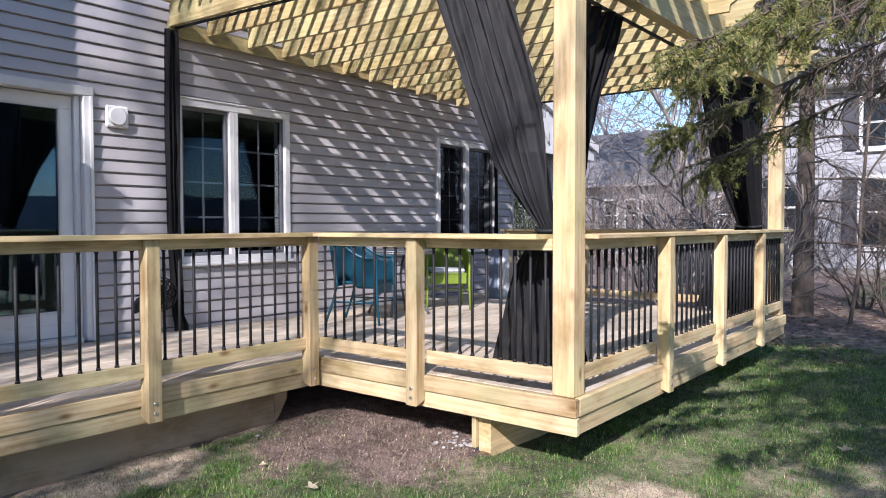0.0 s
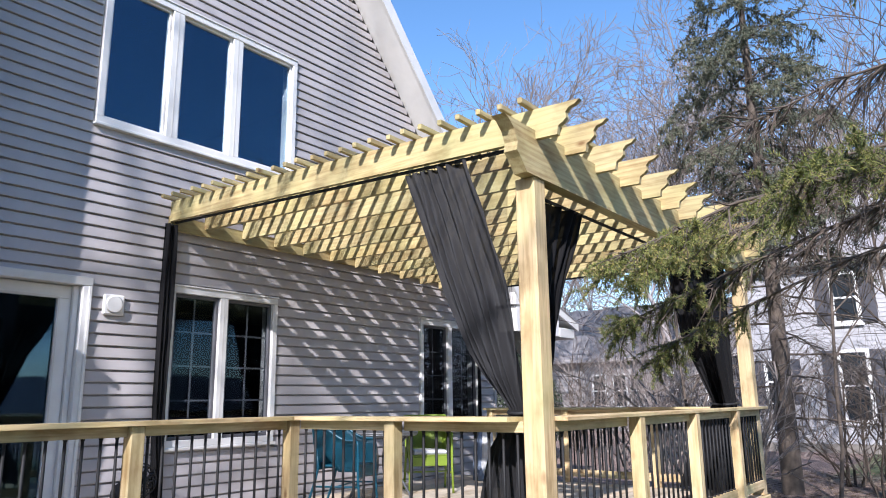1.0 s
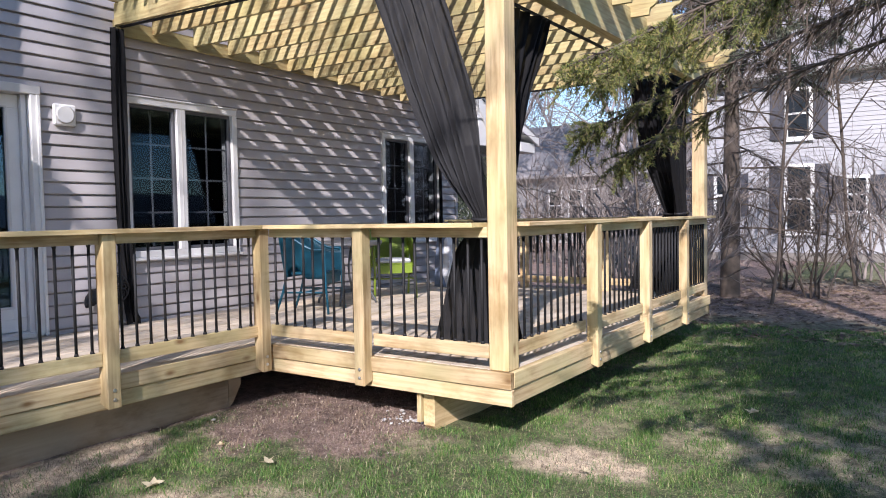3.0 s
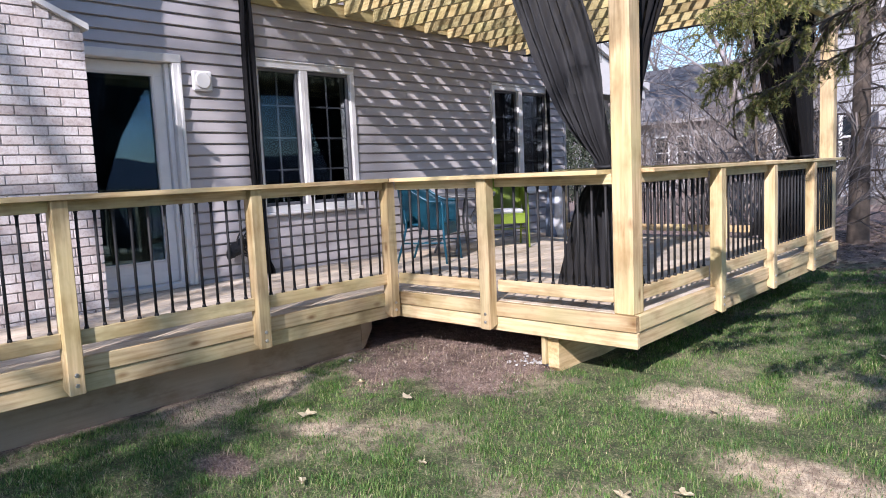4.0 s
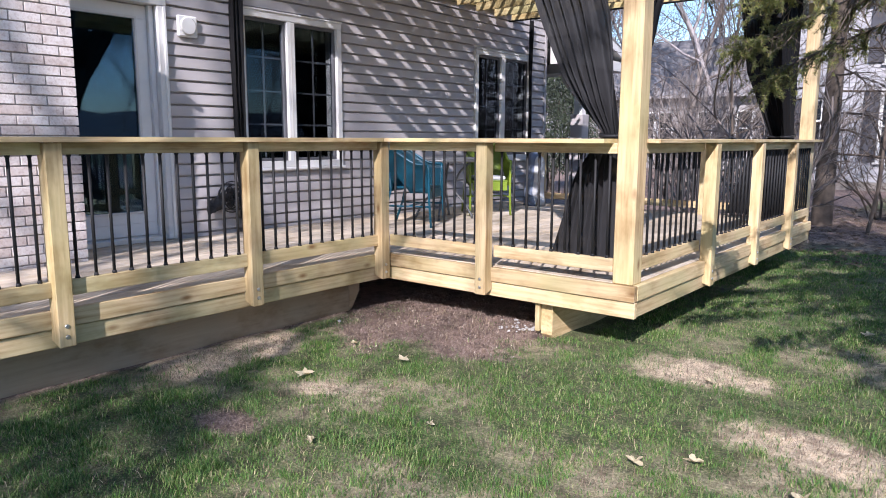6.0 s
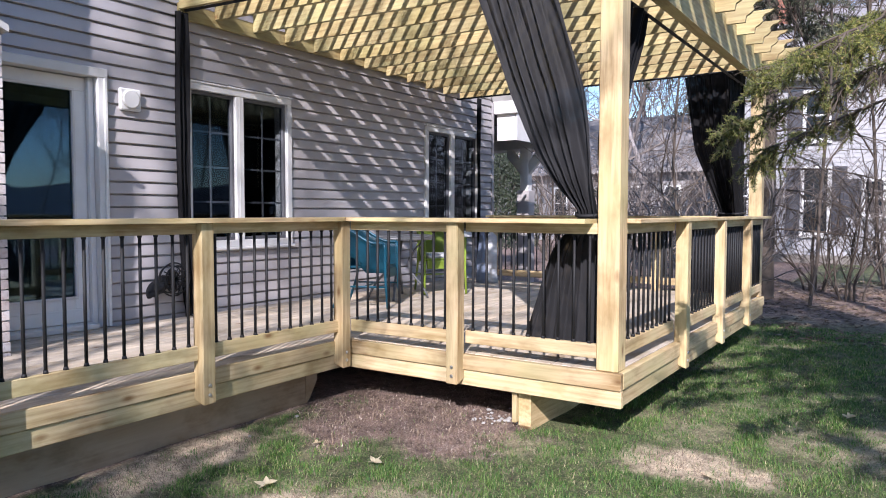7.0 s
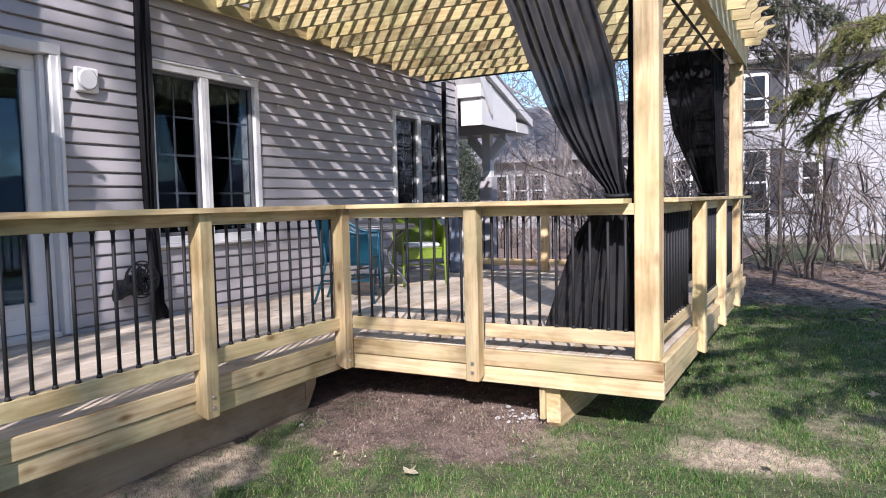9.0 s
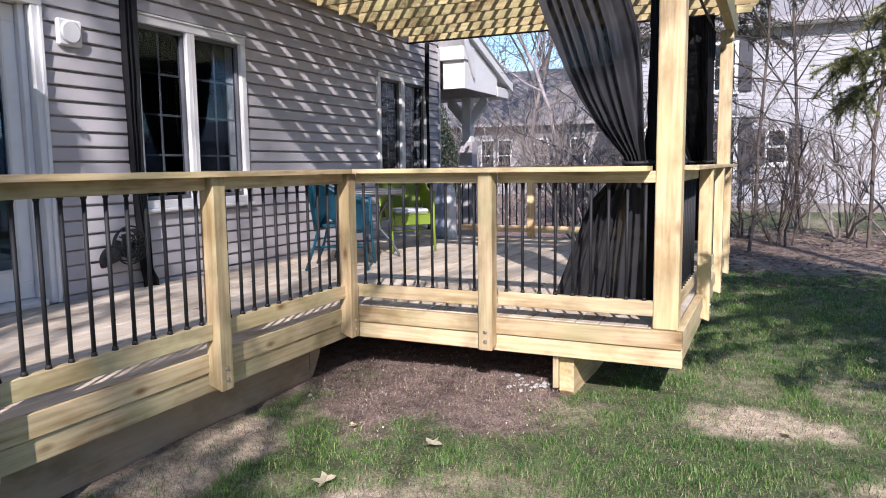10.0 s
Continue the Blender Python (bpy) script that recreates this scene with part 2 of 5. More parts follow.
# Worn places of the lawn: x, y, half widths, kind (0 dry grass, 1 mulch, 2 thin grass)
PATCHES = [(-1.18, 3.90, 0.46, 0.24, 0), (-2.74, 1.62, 0.24, 0.13, 1), (-2.76, 2.24, 0.15, 0.11, 0), (-0.25, 3.10, 0.45, 0.26, 0),
           (-3.66, 2.35, 0.24, 0.75, 0), (-3.05, 3.85, 0.80, 0.80, 1), (0.2, 1.6, 0.5, 0.25, 0), (0.40, 2.75, 0.55, 0.32, 0), (-2.50, 3.42, 0.10, 0.10, 0),
           (-0.05, 4.75, 0.75, 0.50, 2), (0.55, 5.60, 0.60, 0.60, 2)]


def wear(x, y):
    """How bare the lawn is at a place, and how much of it is mulch."""
    dry = mulch = 0.0
    wob = noise.noise((x * 2.3, y * 2.3, 0.0)) * 0.55 + noise.noise((x * 6.1, y * 6.1, 3.0)) * 0.3
    for px, py, ax, ay, kind in PATCHES:
        d = math.hypot((x - px) / ax, (y - py) / ay) + wob
        v = max(0.0, min(1.0, (1.25 - d) / 0.45))
        if kind == 2:
            dry = max(dry, 0.42 * v)
        elif kind:
            mulch = max(mulch, v)
        else:
            dry = max(dry, v)
    base = noise.noise((x * 1.1, y * 1.1, 7.0)) + 0.5 * noise.noise((x * 3.7, y * 3.7, 9.0))
    dry = max(dry, max(0.0, min(0.8, (base - 0.02) * (0.9 if y < 4.2 else 0.5))))
    far = max(0.0, min(1.0, (y - 9.6 + wob) / 1.6)) * max(0.0, min(1.0, (17.0 - y + wob) / 2.0))
    mulch = max(mulch, far * 0.95)
    dry = max(dry, far * 0.8)
    if x < -3.9 or (x < -2.3 and y > 4.0):
        mulch = 1.0
    return dry, mulch


def ground_mat():
    m, n, l, b = mat("lawn_soil", 0.95)
    geo = n.new("ShaderNodeNewGeometry").outputs["Position"]
    at = n.new("ShaderNodeVertexColor")
    at.layer_name = "wear"
    sep = n.new("ShaderNodeSeparateColor")
    l.new(at.outputs[0], sep.inputs[0])
    f = noise_tex(n, l, geo, 70, 6, 0.7)
    md = noise_tex(n, l, geo, 9, 5, 0.65)
    big = noise_tex(n, l, geo, 0.6, 3)
    grass = ramp(n, [(0.30, (0.018, 0.030, 0.010)), (0.50, (0.075, 0.105, 0.032)), (0.72, (0.32, 0.28, 0.17))])
    l.new(f.outputs[0], grass.inputs[0])
    straw = ramp(n, [(0.30, (0.32, 0.23, 0.15)), (0.50, (0.64, 0.52, 0.37)), (0.70, (0.80, 0.69, 0.53))])
    l.new(f.outputs[0], straw.inputs[0])
    mul = ramp(n, [(0.30, (0.08, 0.052, 0.043)), (0.52, (0.235, 0.165, 0.14)), (0.74, (0.52, 0.43, 0.375))])
    l.new(f.outputs[0], mul.inputs[0])
    mr = ramp(n, [(0.36, (0.52, 0.48, 0.45)), (0.50, (0.95, 0.93, 0.90)), (0.64, (1.3, 1.26, 1.2))])
    l.new(md.outputs[0], mr.inputs[0])
    c = mix(n, l, sep.outputs[0], grass.outputs[0], straw.outputs[0])
    c = mix(n, l, sep.outputs[1], c, mul.outputs[0])
    c = mix(n, l, 1.0, c, mr.outputs[0], "MULTIPLY")
    l.new(c, b.inputs["Base Color"])
    bump(n, l, b, f.outputs[0], 0.9, 0.02)
    return m


LAWN = ground_mat()


# ---- building blocks ----
def box(bm, x0, x1, y0, y1, z0, z1, bev=0.0):
    vs = [bm.verts.new((x, y, z)) for x in (x0, x1) for y in (y0, y1) for z in (z0, z1)]
    fs = [bm.faces.new([vs[i] for i in f]) for f in ((0, 1, 3, 2), (4, 6, 7, 5), (0, 4, 5, 1), (2, 3, 7, 6), (0, 2, 6, 4), (1, 5, 7, 3))]
    if bev:
        es = list({e for f in fs for e in f.edges})
        bmesh.ops.bevel(bm, geom=es, offset=bev, segments=1, affect="EDGES")


def boxed(*a, bev=0.0):
    bm = bmesh.new()
    box(bm, *a, bev=bev)
    return bm


def cyl(bm, p, q, r, seg=10, r2=None):
    p, q = Vector(p), Vector(q)
    r2 = r if r2 is None else r2
    t = (q - p).normalized()
    u = t.orthogonal().normalized()
    v = t.cross(u)
    a = [bm.verts.new(p + (u * math.cos(k * math.tau / seg) + v * math.sin(k * math.tau / seg)) * r) for k in range(seg)]
    c = [bm.verts.new(q + (u * math.cos(k * math.tau / seg) + v * math.sin(k * math.tau / seg)) * r2) for k in range(seg)]
    for k in range(seg):
        f = bm.faces.new((a[k], a[(k + 1) % seg], c[(k + 1) % seg], c[k]))
        f.smooth = True
    bm.faces.new(a[::-1])
    bm.faces.new(c)


def tube(bm, pts, r, seg=8, taper=None):
    """A round bar bent along points."""
    pts = [Vector(p) for p in pts]
    rings = []
    u = None
    for i, p in enumerate(pts):
        t = (pts[min(i + 1, len(pts) - 1)] - pts[max(i - 1, 0)]).normalized()
        u = t.orthogonal().normalized() if u is None else (u - t * u.dot(t)).normalized()
        v = t.cross(u)
        rr = r if taper is None else r + (taper - r) * i / (len(pts) - 1)
        rings.append([bm.verts.new(p + (u * math.cos(k * math.tau / seg) + v * math.sin(k * math.tau / seg)) * rr) for k in range(seg)])
    for a, c in zip(rings, rings[1:]):
        for k in range(seg):
            f = bm.faces.new((a[k], a[(k + 1) % seg], c[(k + 1) % seg], c[k]))
            f.smooth = True
    bm.faces.new(rings[0][::-1])
    bm.faces.new(rings[-1])


def prism(bm, outline, axis, a, c):
    """An outline in the plane across the axis, from a to c along it."""
    def at(p, d):
        q = list(p)
        q.insert("xyz".index(axis), d)
        return bm.verts.new(q)
    lo, hi = [at(p, a) for p in outline], [at(p, c) for p in outline]
    k = len(outline)
    for i in range(k):
        bm.faces.new((lo[i], lo[(i + 1) % k], hi[(i + 1) % k], hi[i]))
    bm.faces.new(lo[::-1])
    bm.faces.new(hi)
    bmesh.ops.recalc_face_normals(bm, faces=bm.faces)


def part(name, bm, material, parent=None, label=""):
    if isinstance(bm, bpy.types.Mesh):
        me = bm
    else:
        me = bpy.data.meshes.new(name)
        bm.to_mesh(me)
        bm.free()
    if material and not me.materials:
        me.materials.append(material)
    ob = new(name, me)
    ob.parent = parent
    return tagged(ob, label) if label else ob


def thing(name, label, category, group="", kind="", at=(0, 0, 0)):
    ob = new(name)
    ob.location = at
    ob.empty_display_size = 0.1
    return tagged(ob, label, category, group, kind)


def raw(name, verts, faces, material, parent=None, smooth=False):
    me = bpy.data.meshes.new(name)
    me.from_pydata(verts, [], faces)
    if smooth:
        me.polygons.foreach_set("use_smooth", [True] * len(me.polygons))
    me.materials.append(material)
    ob = new(name, me)
    ob.parent = parent
    return ob


def cut(lo, hi, holes):
    """The stretches of lo to hi that the holes leave."""
    out, s = [], lo
    for a, c in sorted(holes):
        if a > s:
            out.append((s, min(a, hi)))
        s = max(s, c)
    if s < hi:
        out.append((s, hi))
    return [(a, c) for a, c in out if c - a > 0.005]


# ---- house ----
W = -5.85                      # face of the clapboards
DECK = 0.478                   # top of the deck boards
COURSE = 0.109
OPENINGS = [(2.17, 3.15, 0.44, 2.58), (4.04, 5.30, 1.15, 2.62), (7.94, 9.30, 1.15, 2.60), (3.16, 5.47, 4.16, 5.60)]


def rake(y):
    """Height of the gable's soffit at y."""
    return 5.67 - 1.14 * (y - 7.68) if y > 3.2 else 10.777 + 1.14 * (y - 3.2)


wall = tagged(new("wall_house"), "grey vinyl clapboard gable wall beside the deck", "wall", "", "structure")
bm = bmesh.new()
zs = sorted({0.0, 3.2, *[o[2] for o in OPENINGS], *[o[3] for o in OPENINGS]})
for z0, z1 in zip(zs, zs[1:]):
    holes = [(o[0], o[1]) for o in OPENINGS if o[2] <= z0 and o[3] >= z1]
    for a, c in cut(-3.3, 9.80, holes):
        c = min(c, 7.68 + (5.67 - z1) / 1.14)
        if c > a:
            box(bm, W - 0.20, W - 0.030, a, c, z0, z1)
part("sheathing", bm, GREYTRIM, wall)
bm = bmesh.new()
box(bm, W - 0.16, W - 0.03, -3.3, 9.80, 0.0, 0.30)
part("foundation", bm, FOUNDATION, wall)

part("corner_board", boxed(W - 0.13, W + 0.012, 9.755, 9.815, 0.3, 3.2, bev=0.004), SIDING, wall)
boards = {}
z = 0.30
while z < 8.6:
    mid = z + COURSE / 2
    hi = 9.755 if mid < 3.2 else 7.68 + (5.67 - mid) / 1.14 - 0.03
    holes = [(o[0] - 0.06, o[1] + 0.06) for o in OPENINGS if o[2] - 0.05 < mid < o[3] + 0.05]
    for a, c in cut(1.0, hi, holes):
        key = (round(a, 2), round(c, 2))
        if key not in boards:
            bm = bmesh.new()
            prism(bm, [(W - 0.029, -0.002), (W + 0.0005, -0.001), (W + 0.003, 0.004), (W - 0.012, COURSE - 0.017), (W - 0.027, COURSE - 0.011), (W - 0.029, COURSE - 0.003)], "y", a, c)
            me = bpy.data.meshes.new("clapboard")
            bm.to_mesh(me)
            bm.free()
            boards[key] = me
        part("clapboard", boards[key], SIDING, wall).location.z = z
    z += COURSE

# roof over the gable, its soffit and barge boards
roof = tagged(new("roof_main"), "steep gable roof with white barge boards", "roof", "", "structure")
for side in (0, 1):
    bm = bmesh.new()
    far = 10.15 if side == 0 else -3.75
    prism(bm, [(3.2, rake(3.2) + 0.02), (far, rake(far) + 0.02), (far, rake(far) + 0.24), (3.2, rake(3.2) + 0.24)], "x", -14.0, W + 0.40)
    part("roof_slope", bm, SHINGLE, roof)
bm = bmesh.new()
prism(bm, [(3.2, rake(3.2)), (10.15, rake(10.15)), (10.15, rake(10.15) + 0.018), (3.2, rake(3.2) + 0.018)], "x", W - 0.02, W + 0.40)
part("soffit", bm, SOFFIT, roof)
bm = bmesh.new()
prism(bm, [(3.2, rake(3.2) - 0.02), (10.2, rake(10.2) - 0.02), (10.2, rake(10.2) + 0.22), (3.2, rake(3.2) + 0.25)], "x", W + 0.402, W + 0.43)
part("barge_board", bm, WHITE, roof)
bm = bmesh.new()
box(bm, W - 0.02, W + 0.40, 9.83, 10.25, 3.02, 3.24, 0.006)
part("eave_return", bm, WHITE, roof)

# rooms behind the windows; the unlit depth is put into their near-black colour
room = tagged(new("rooms"), "rooms behind the windows, their lack of light painted near-black", "room", "", "structure")
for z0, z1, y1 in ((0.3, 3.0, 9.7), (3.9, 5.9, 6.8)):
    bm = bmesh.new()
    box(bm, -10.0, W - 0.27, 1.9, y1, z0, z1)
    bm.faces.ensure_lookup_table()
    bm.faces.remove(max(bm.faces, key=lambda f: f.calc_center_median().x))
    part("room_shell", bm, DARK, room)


def ring(bm, y0, y1, z0, z1, w, x0, x1, bev=0.004):
    """A rectangular frame of four butted bars."""
    box(bm, x0, x1, y0, y1, z0, z0 + w, bev)
    box(bm, x0, x1, y0, y1, z1 - w, z1, bev)
    box(bm, x0, x1, y0, y0 + w, z0 + w, z1 - w, bev)
    box(bm, x0, x1, y1 - w, y1, z0 + w, z1 - w, bev)


def window(name, label, y0, y1, z0, z1, mullions, cols, rows, mull=0.10):
    """A unit of sashes side by side: casing, sill, mullions, a sash with pane and bars in each light."""
    ob = tagged(new(name), label, "window", "", "structure")
    bm = bmesh.new()
    ring(bm, y0 - 0.045, y1 + 0.045, z0 - 0.045, z1 + 0.045, 0.065, W - 0.10, W + 0.022)
    part("window_frame", bm, WHITE, ob)
    part("window_sill", boxed(W - 0.05, W + 0.045, y0 - 0.06, y1 + 0.06, z0 - 0.075, z0 - 0.046, bev=0.005), WHITE, ob)
    part("head_flashing", boxed(W - 0.02, W + 0.034, y0 - 0.05, y1 + 0.05, z1 + 0.046, z1 + 0.062, bev=0.003), WHITE, ob)
    edges = [y0 + 0.02] + [v for m in mullions for v in (m - mull / 2, m + mull / 2)] + [y1 - 0.02]
    for m in mullions:
        part("mullion", boxed(W - 0.10, W + 0.018, m - mull / 2, m + mull / 2, z0 + 0.02, z1 - 0.02, bev=0.005), WHITE, ob)
        # Greyer strip on the face: the groove's shade is put into its colour.
        part("mullion_groove", boxed(W + 0.0185, W + 0.021, m - 0.006, m + 0.006, z0 + 0.02, z1 - 0.02), GREYTRIM, ob)
    for a, c in zip(edges[::2], edges[1::2]):
        bm = bmesh.new()
        sw = 0.032 if cols else 0.025
        ring(bm, a + 0.001, c - 0.001, z0 + 0.021, z1 - 0.021, sw, W - 0.07, W - 0.015)
        sash = part("sash", bm, SASH if cols else WHITE, ob)
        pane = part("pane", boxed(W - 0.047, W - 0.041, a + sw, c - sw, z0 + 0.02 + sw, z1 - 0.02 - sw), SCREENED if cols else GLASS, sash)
        pane.visible_shadow = False
        if cols:
            for k in range(1, cols):
                yy = a + sw + (c - a - 2 * sw) * k / cols
                part("glazing_bar", boxed(W - 0.056, W - 0.050, yy - 0.009, yy + 0.009, z0 + 0.06, z1 - 0.06), BARS, sash)
            for k in range(1, rows):
                zz = z0 + 0.06 + (z1 - z0 - 0.12) * k / rows
                part("glazing_bar", boxed(W - 0.0565, W - 0.0495, a + sw, c - sw, zz - 0.009, zz + 0.009), BARS, sash)
    return ob


window("window_1", "white pair of casement windows with glazing bars", 4.04, 5.30, 1.15, 2.62, [4.635], 2, 4)
window("window_2", "white narrow pair of casement windows with glazing bars", 7.94, 9.29, 1.15, 2.60, [8.58], 2, 4)
window("window_3", "wide white triple window of plain glass upstairs", 3.16, 5.47, 4.16, 5.60, [3.89, 4.645], 0, 0, 0.13)

# glazed door with its casing
door = tagged(new("door_1"), "white full-light glass door, closed, onto the deck", "door", "", "structure")
part("side_casing", boxed(W - 0.15, W + 0.020, 3.145, 3.225, DECK + 0.002, 2.56, bev=0.006), WHITE, door)
part("jamb", boxed(W - 0.15, W - 0.045, 3.098, 3.142, DECK + 0.002, 2.56, bev=0.004), WHITE, door)
part("side_casing", boxed(W - 0.15, W + 0.018, 2.145, 2.20, DECK + 0.002, 2.56, bev=0.006), WHITE, door)
part("head_casing", boxed(W - 0.15, W + 0.022, 2.145, 3.235, 2.562, 2.64, bev=0.006), GREYTRIM, door)
part("brick_mould", boxed(W + 0.021, W + 0.038, 3.190, 3.222, DECK + 0.002, 2.56, bev=0.006), WHITE, door)
bm = bmesh.new()
ring(bm, 2.205, 3.095, DECK + 0.05, 2.555, 0.115, W - 0.13, W - 0.085)
box(bm, W - 0.13, W - 0.085, 2.32, 2.98, DECK + 0.165, DECK + 0.27)
leaf = part("door_leaf", bm, WHITE, door)
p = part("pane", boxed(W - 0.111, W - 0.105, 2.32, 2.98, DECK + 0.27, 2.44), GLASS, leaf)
p.visible_shadow = False
bm = bmesh.new()
ring(bm, 2.30, 3.00, DECK + 0.25, 2.46, 0.022, W - 0.085, W - 0.075)
part("glazing_bead", bm, GREYTRIM, leaf)
part("threshold", boxed(W - 0.16, W + 0.06, 2.20, 3.10, DECK + 0.002, DECK + 0.045, bev=0.006), GREYTRIM, door)

# round fixture on its block
fix = thing("wall_fixture", "white round fixture on a square mounting block", "wall fixture")
part("mounting_block", boxed(W - 0.005, W + 0.035, 3.335, 3.535, 2.318, 2.508, bev=0.012), WHITE, fix)
bm = bmesh.new()
cyl(bm, (W + 0.035, 3.43, 2.415), (W + 0.050, 3.43, 2.415), 0.082, 32, 0.080)
cyl(bm, (W + 0.050, 3.43, 2.415), (W + 0.056, 3.43, 2.415), 0.080, 32, 0.070)
part("cover", bm, WHITE, fix)

# ---- brick chimney ----
BX, BY, CY = -5.26, 2.14, 1.80    # outer face, near edge below and above the shoulder
chim = tagged(new("chimney"), "whitewashed brick chimney breast with sloped shoulder", "chimney", "", "structure")
bm = bmesh.new()
prism(bm, [(-0.9, 0.0), (BY - 0.012, 0.0), (BY - 0.012, 2.66), (CY, 2.825), (CY, 9.0), (-0.9, 9.0)], "x", W - 0.05, BX - 0.012)
part("core", bm, MORTAR, chim)
bm = bmesh.new()
prism(bm, [(BY + 0.035, 2.645), (BY + 0.035, 2.69), (CY + 0.004, 2.855), (CY + 0.004, 2.81)], "x", W - 0.02, BX + 0.03)
part("shoulder_cap", bm, GREYTRIM, chim, "pale sloped weathering cap")

# ---- far wing with its porch ----
wing = tagged(new("wing_porch"), "white porch wing with a low sloping roof", "porch", "", "structure")
bm = bmesh.new()
prism(bm, [(9.9, 3.52), (11.85, 2.86), (11.85, 2.90), (9.9, 3.60)], "x", -9.5, -5.40)
part("roof", bm, SHINGLE, wing)
bm = bmesh.new()
prism(bm, [(9.9, 3.40), (11.9, 2.72), (11.9, 2.86), (9.9, 3.54)], "x", -5.44, -5.40)
part("barge_board", bm, WHITE, wing)
bm = bmesh.new()
prism(bm, [(9.9, 3.38), (11.85, 2.76), (11.85, 2.78), (9.9, 3.42)], "x", -9.5, -5.441)
part("soffit", bm, SOFFIT, wing)
bm = bmesh.new()
prism(bm, [(9.9, 2.60), (11.29, 2.60), (11.29, 2.92), (9.9, 3.37)], "x", -5.50, -5.47)
part("gable_panel", bm, SOFFIT, wing)
part("return_panel", boxed(W + 0.02, -5.505, 9.90, 9.925, 2.60, 3.30), SOFFIT, wing)
part("eave_beam", boxed(-9.5, -5.46, 11.3, 11.85, 2.58, 2.755, bev=0.01), WHITE, wing)
part("porch_post", boxed(-6.04, -5.88, 11.1, 11.26, 0.0, 2.58, bev=0.01), WHITE, wing)
for s in (1, -1):
    bm = bmesh.new()
    o = -5.96 + s * 0.08
    prism(bm, [(o, 2.12), (o + s * 0.28, 2.44), (o + s * 0.28, 2.56), (o + s * 0.18, 2.56), (o, 2.34)], "y", 11.13, 11.22)
    part("bracket", bm, WHITE, wing)
part("post_base", boxed(-6.08, -5.84, 11.06, 11.30, 0.0, 1.84, bev=0.01), SIDING, wing)

# ---- deck ----
FX, FY, LX, BACK = -1.62, 3.89, -3.80, 8.74      # outer faces of the rim: east, front, left run, back
deck = tagged(new("deck"), "raised timber deck of treated pine, L-shaped", "deck", "", "structure")


def rim(run, a, c, face, out):
    """Two courses of rim board along a run; the upper one stands proud."""
    for z0, z1, pr in ((0.263, 0.369, 0.0), (0.373, 0.476, 0.014)):
        f0, f1 = sorted((face + out * pr, face - out * 0.038))
        if run == "x":
            part("rim_board", boxed(a, c, f0, f1, z0, z1, bev=0.004), WOOD["x"], deck)
        else:
            part("rim_board", boxed(f0, f1, a, c, z0, z1, bev=0.004), WOOD["y"], deck)


rim("x", LX + 0.02, FX + 0.014, FY, -1)
rim("y", FY + 0.04, BACK, FX, 1)
rim("y", -2.0, FY - 0.03, LX, 1)
rim("x", W + 0.02, FX, BACK, 1)
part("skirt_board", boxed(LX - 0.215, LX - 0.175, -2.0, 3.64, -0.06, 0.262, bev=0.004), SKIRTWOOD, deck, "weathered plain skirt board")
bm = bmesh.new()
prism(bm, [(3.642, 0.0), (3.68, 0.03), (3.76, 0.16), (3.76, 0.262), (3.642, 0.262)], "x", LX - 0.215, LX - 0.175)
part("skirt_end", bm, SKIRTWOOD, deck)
bm = bmesh.new()
prism(bm, [(3.965, 0.03), (4.02, -0.03), (8.6, -0.03), (8.6, 0.262), (3.965, 0.262)], "x", -2.335, -2.245)
part("carrier_beam", bm, WOOD["y"], deck)
part("beam_block", boxed(-2.37, -2.336, 3.93, 4.03, 0.05, 0.262, bev=0.004), WOOD["z"], deck)
for y in (5.6, 7.4):
    part("footing", boxed(-2.45, -2.15, y, y + 0.3, -0.1, 0.0, bev=0.01), FOUNDATION, deck)

# ---- railings ----
BAL = None


def baluster(x, y, parent):
    global BAL
    if BAL is None:
        bm = bmesh.new()
        cyl(bm, (0, 0, 0.640), (0, 0, 1.322), 0.0095, 8)
        cyl(bm, (0, 0, 0.640), (0, 0, 0.657), 0.015, 8, 0.011)
        cyl(bm, (0, 0, 1.305), (0, 0, 1.322), 0.011, 8, 0.015)
        BAL = bpy.data.meshes.new("baluster")
        bm.to_mesh(BAL)
        bm.free()
    b = part("baluster", BAL, BLACK, parent)
    b.location = (x, y, 0)


def bay(parent, run, a, c, mid, count):
    """Top board, bottom board and balusters between two posts."""
    for z0, z1 in ((1.318, 1.384), (0.552, 0.640)):
        nm = "top_rail" if z0 > 1 else "bottom_rail"
        if run == "x":
            part(nm, boxed(a, c, mid - 0.019, mid + 0.019, z0, z1, bev=0.003), WOOD["x"], parent)
        else:
            part(nm, boxed(mid - 0.019, mid + 0.019, a, c, z0, z1, bev=0.003), WOOD["y"], parent)
    for k in range(count):
        v = a + (c - a) * (k + 0.5 + random.uniform(-0.04, 0.04)) / count
        if run == "x":
            baluster(v, mid, parent)
        else:
            baluster(mid, v, parent)


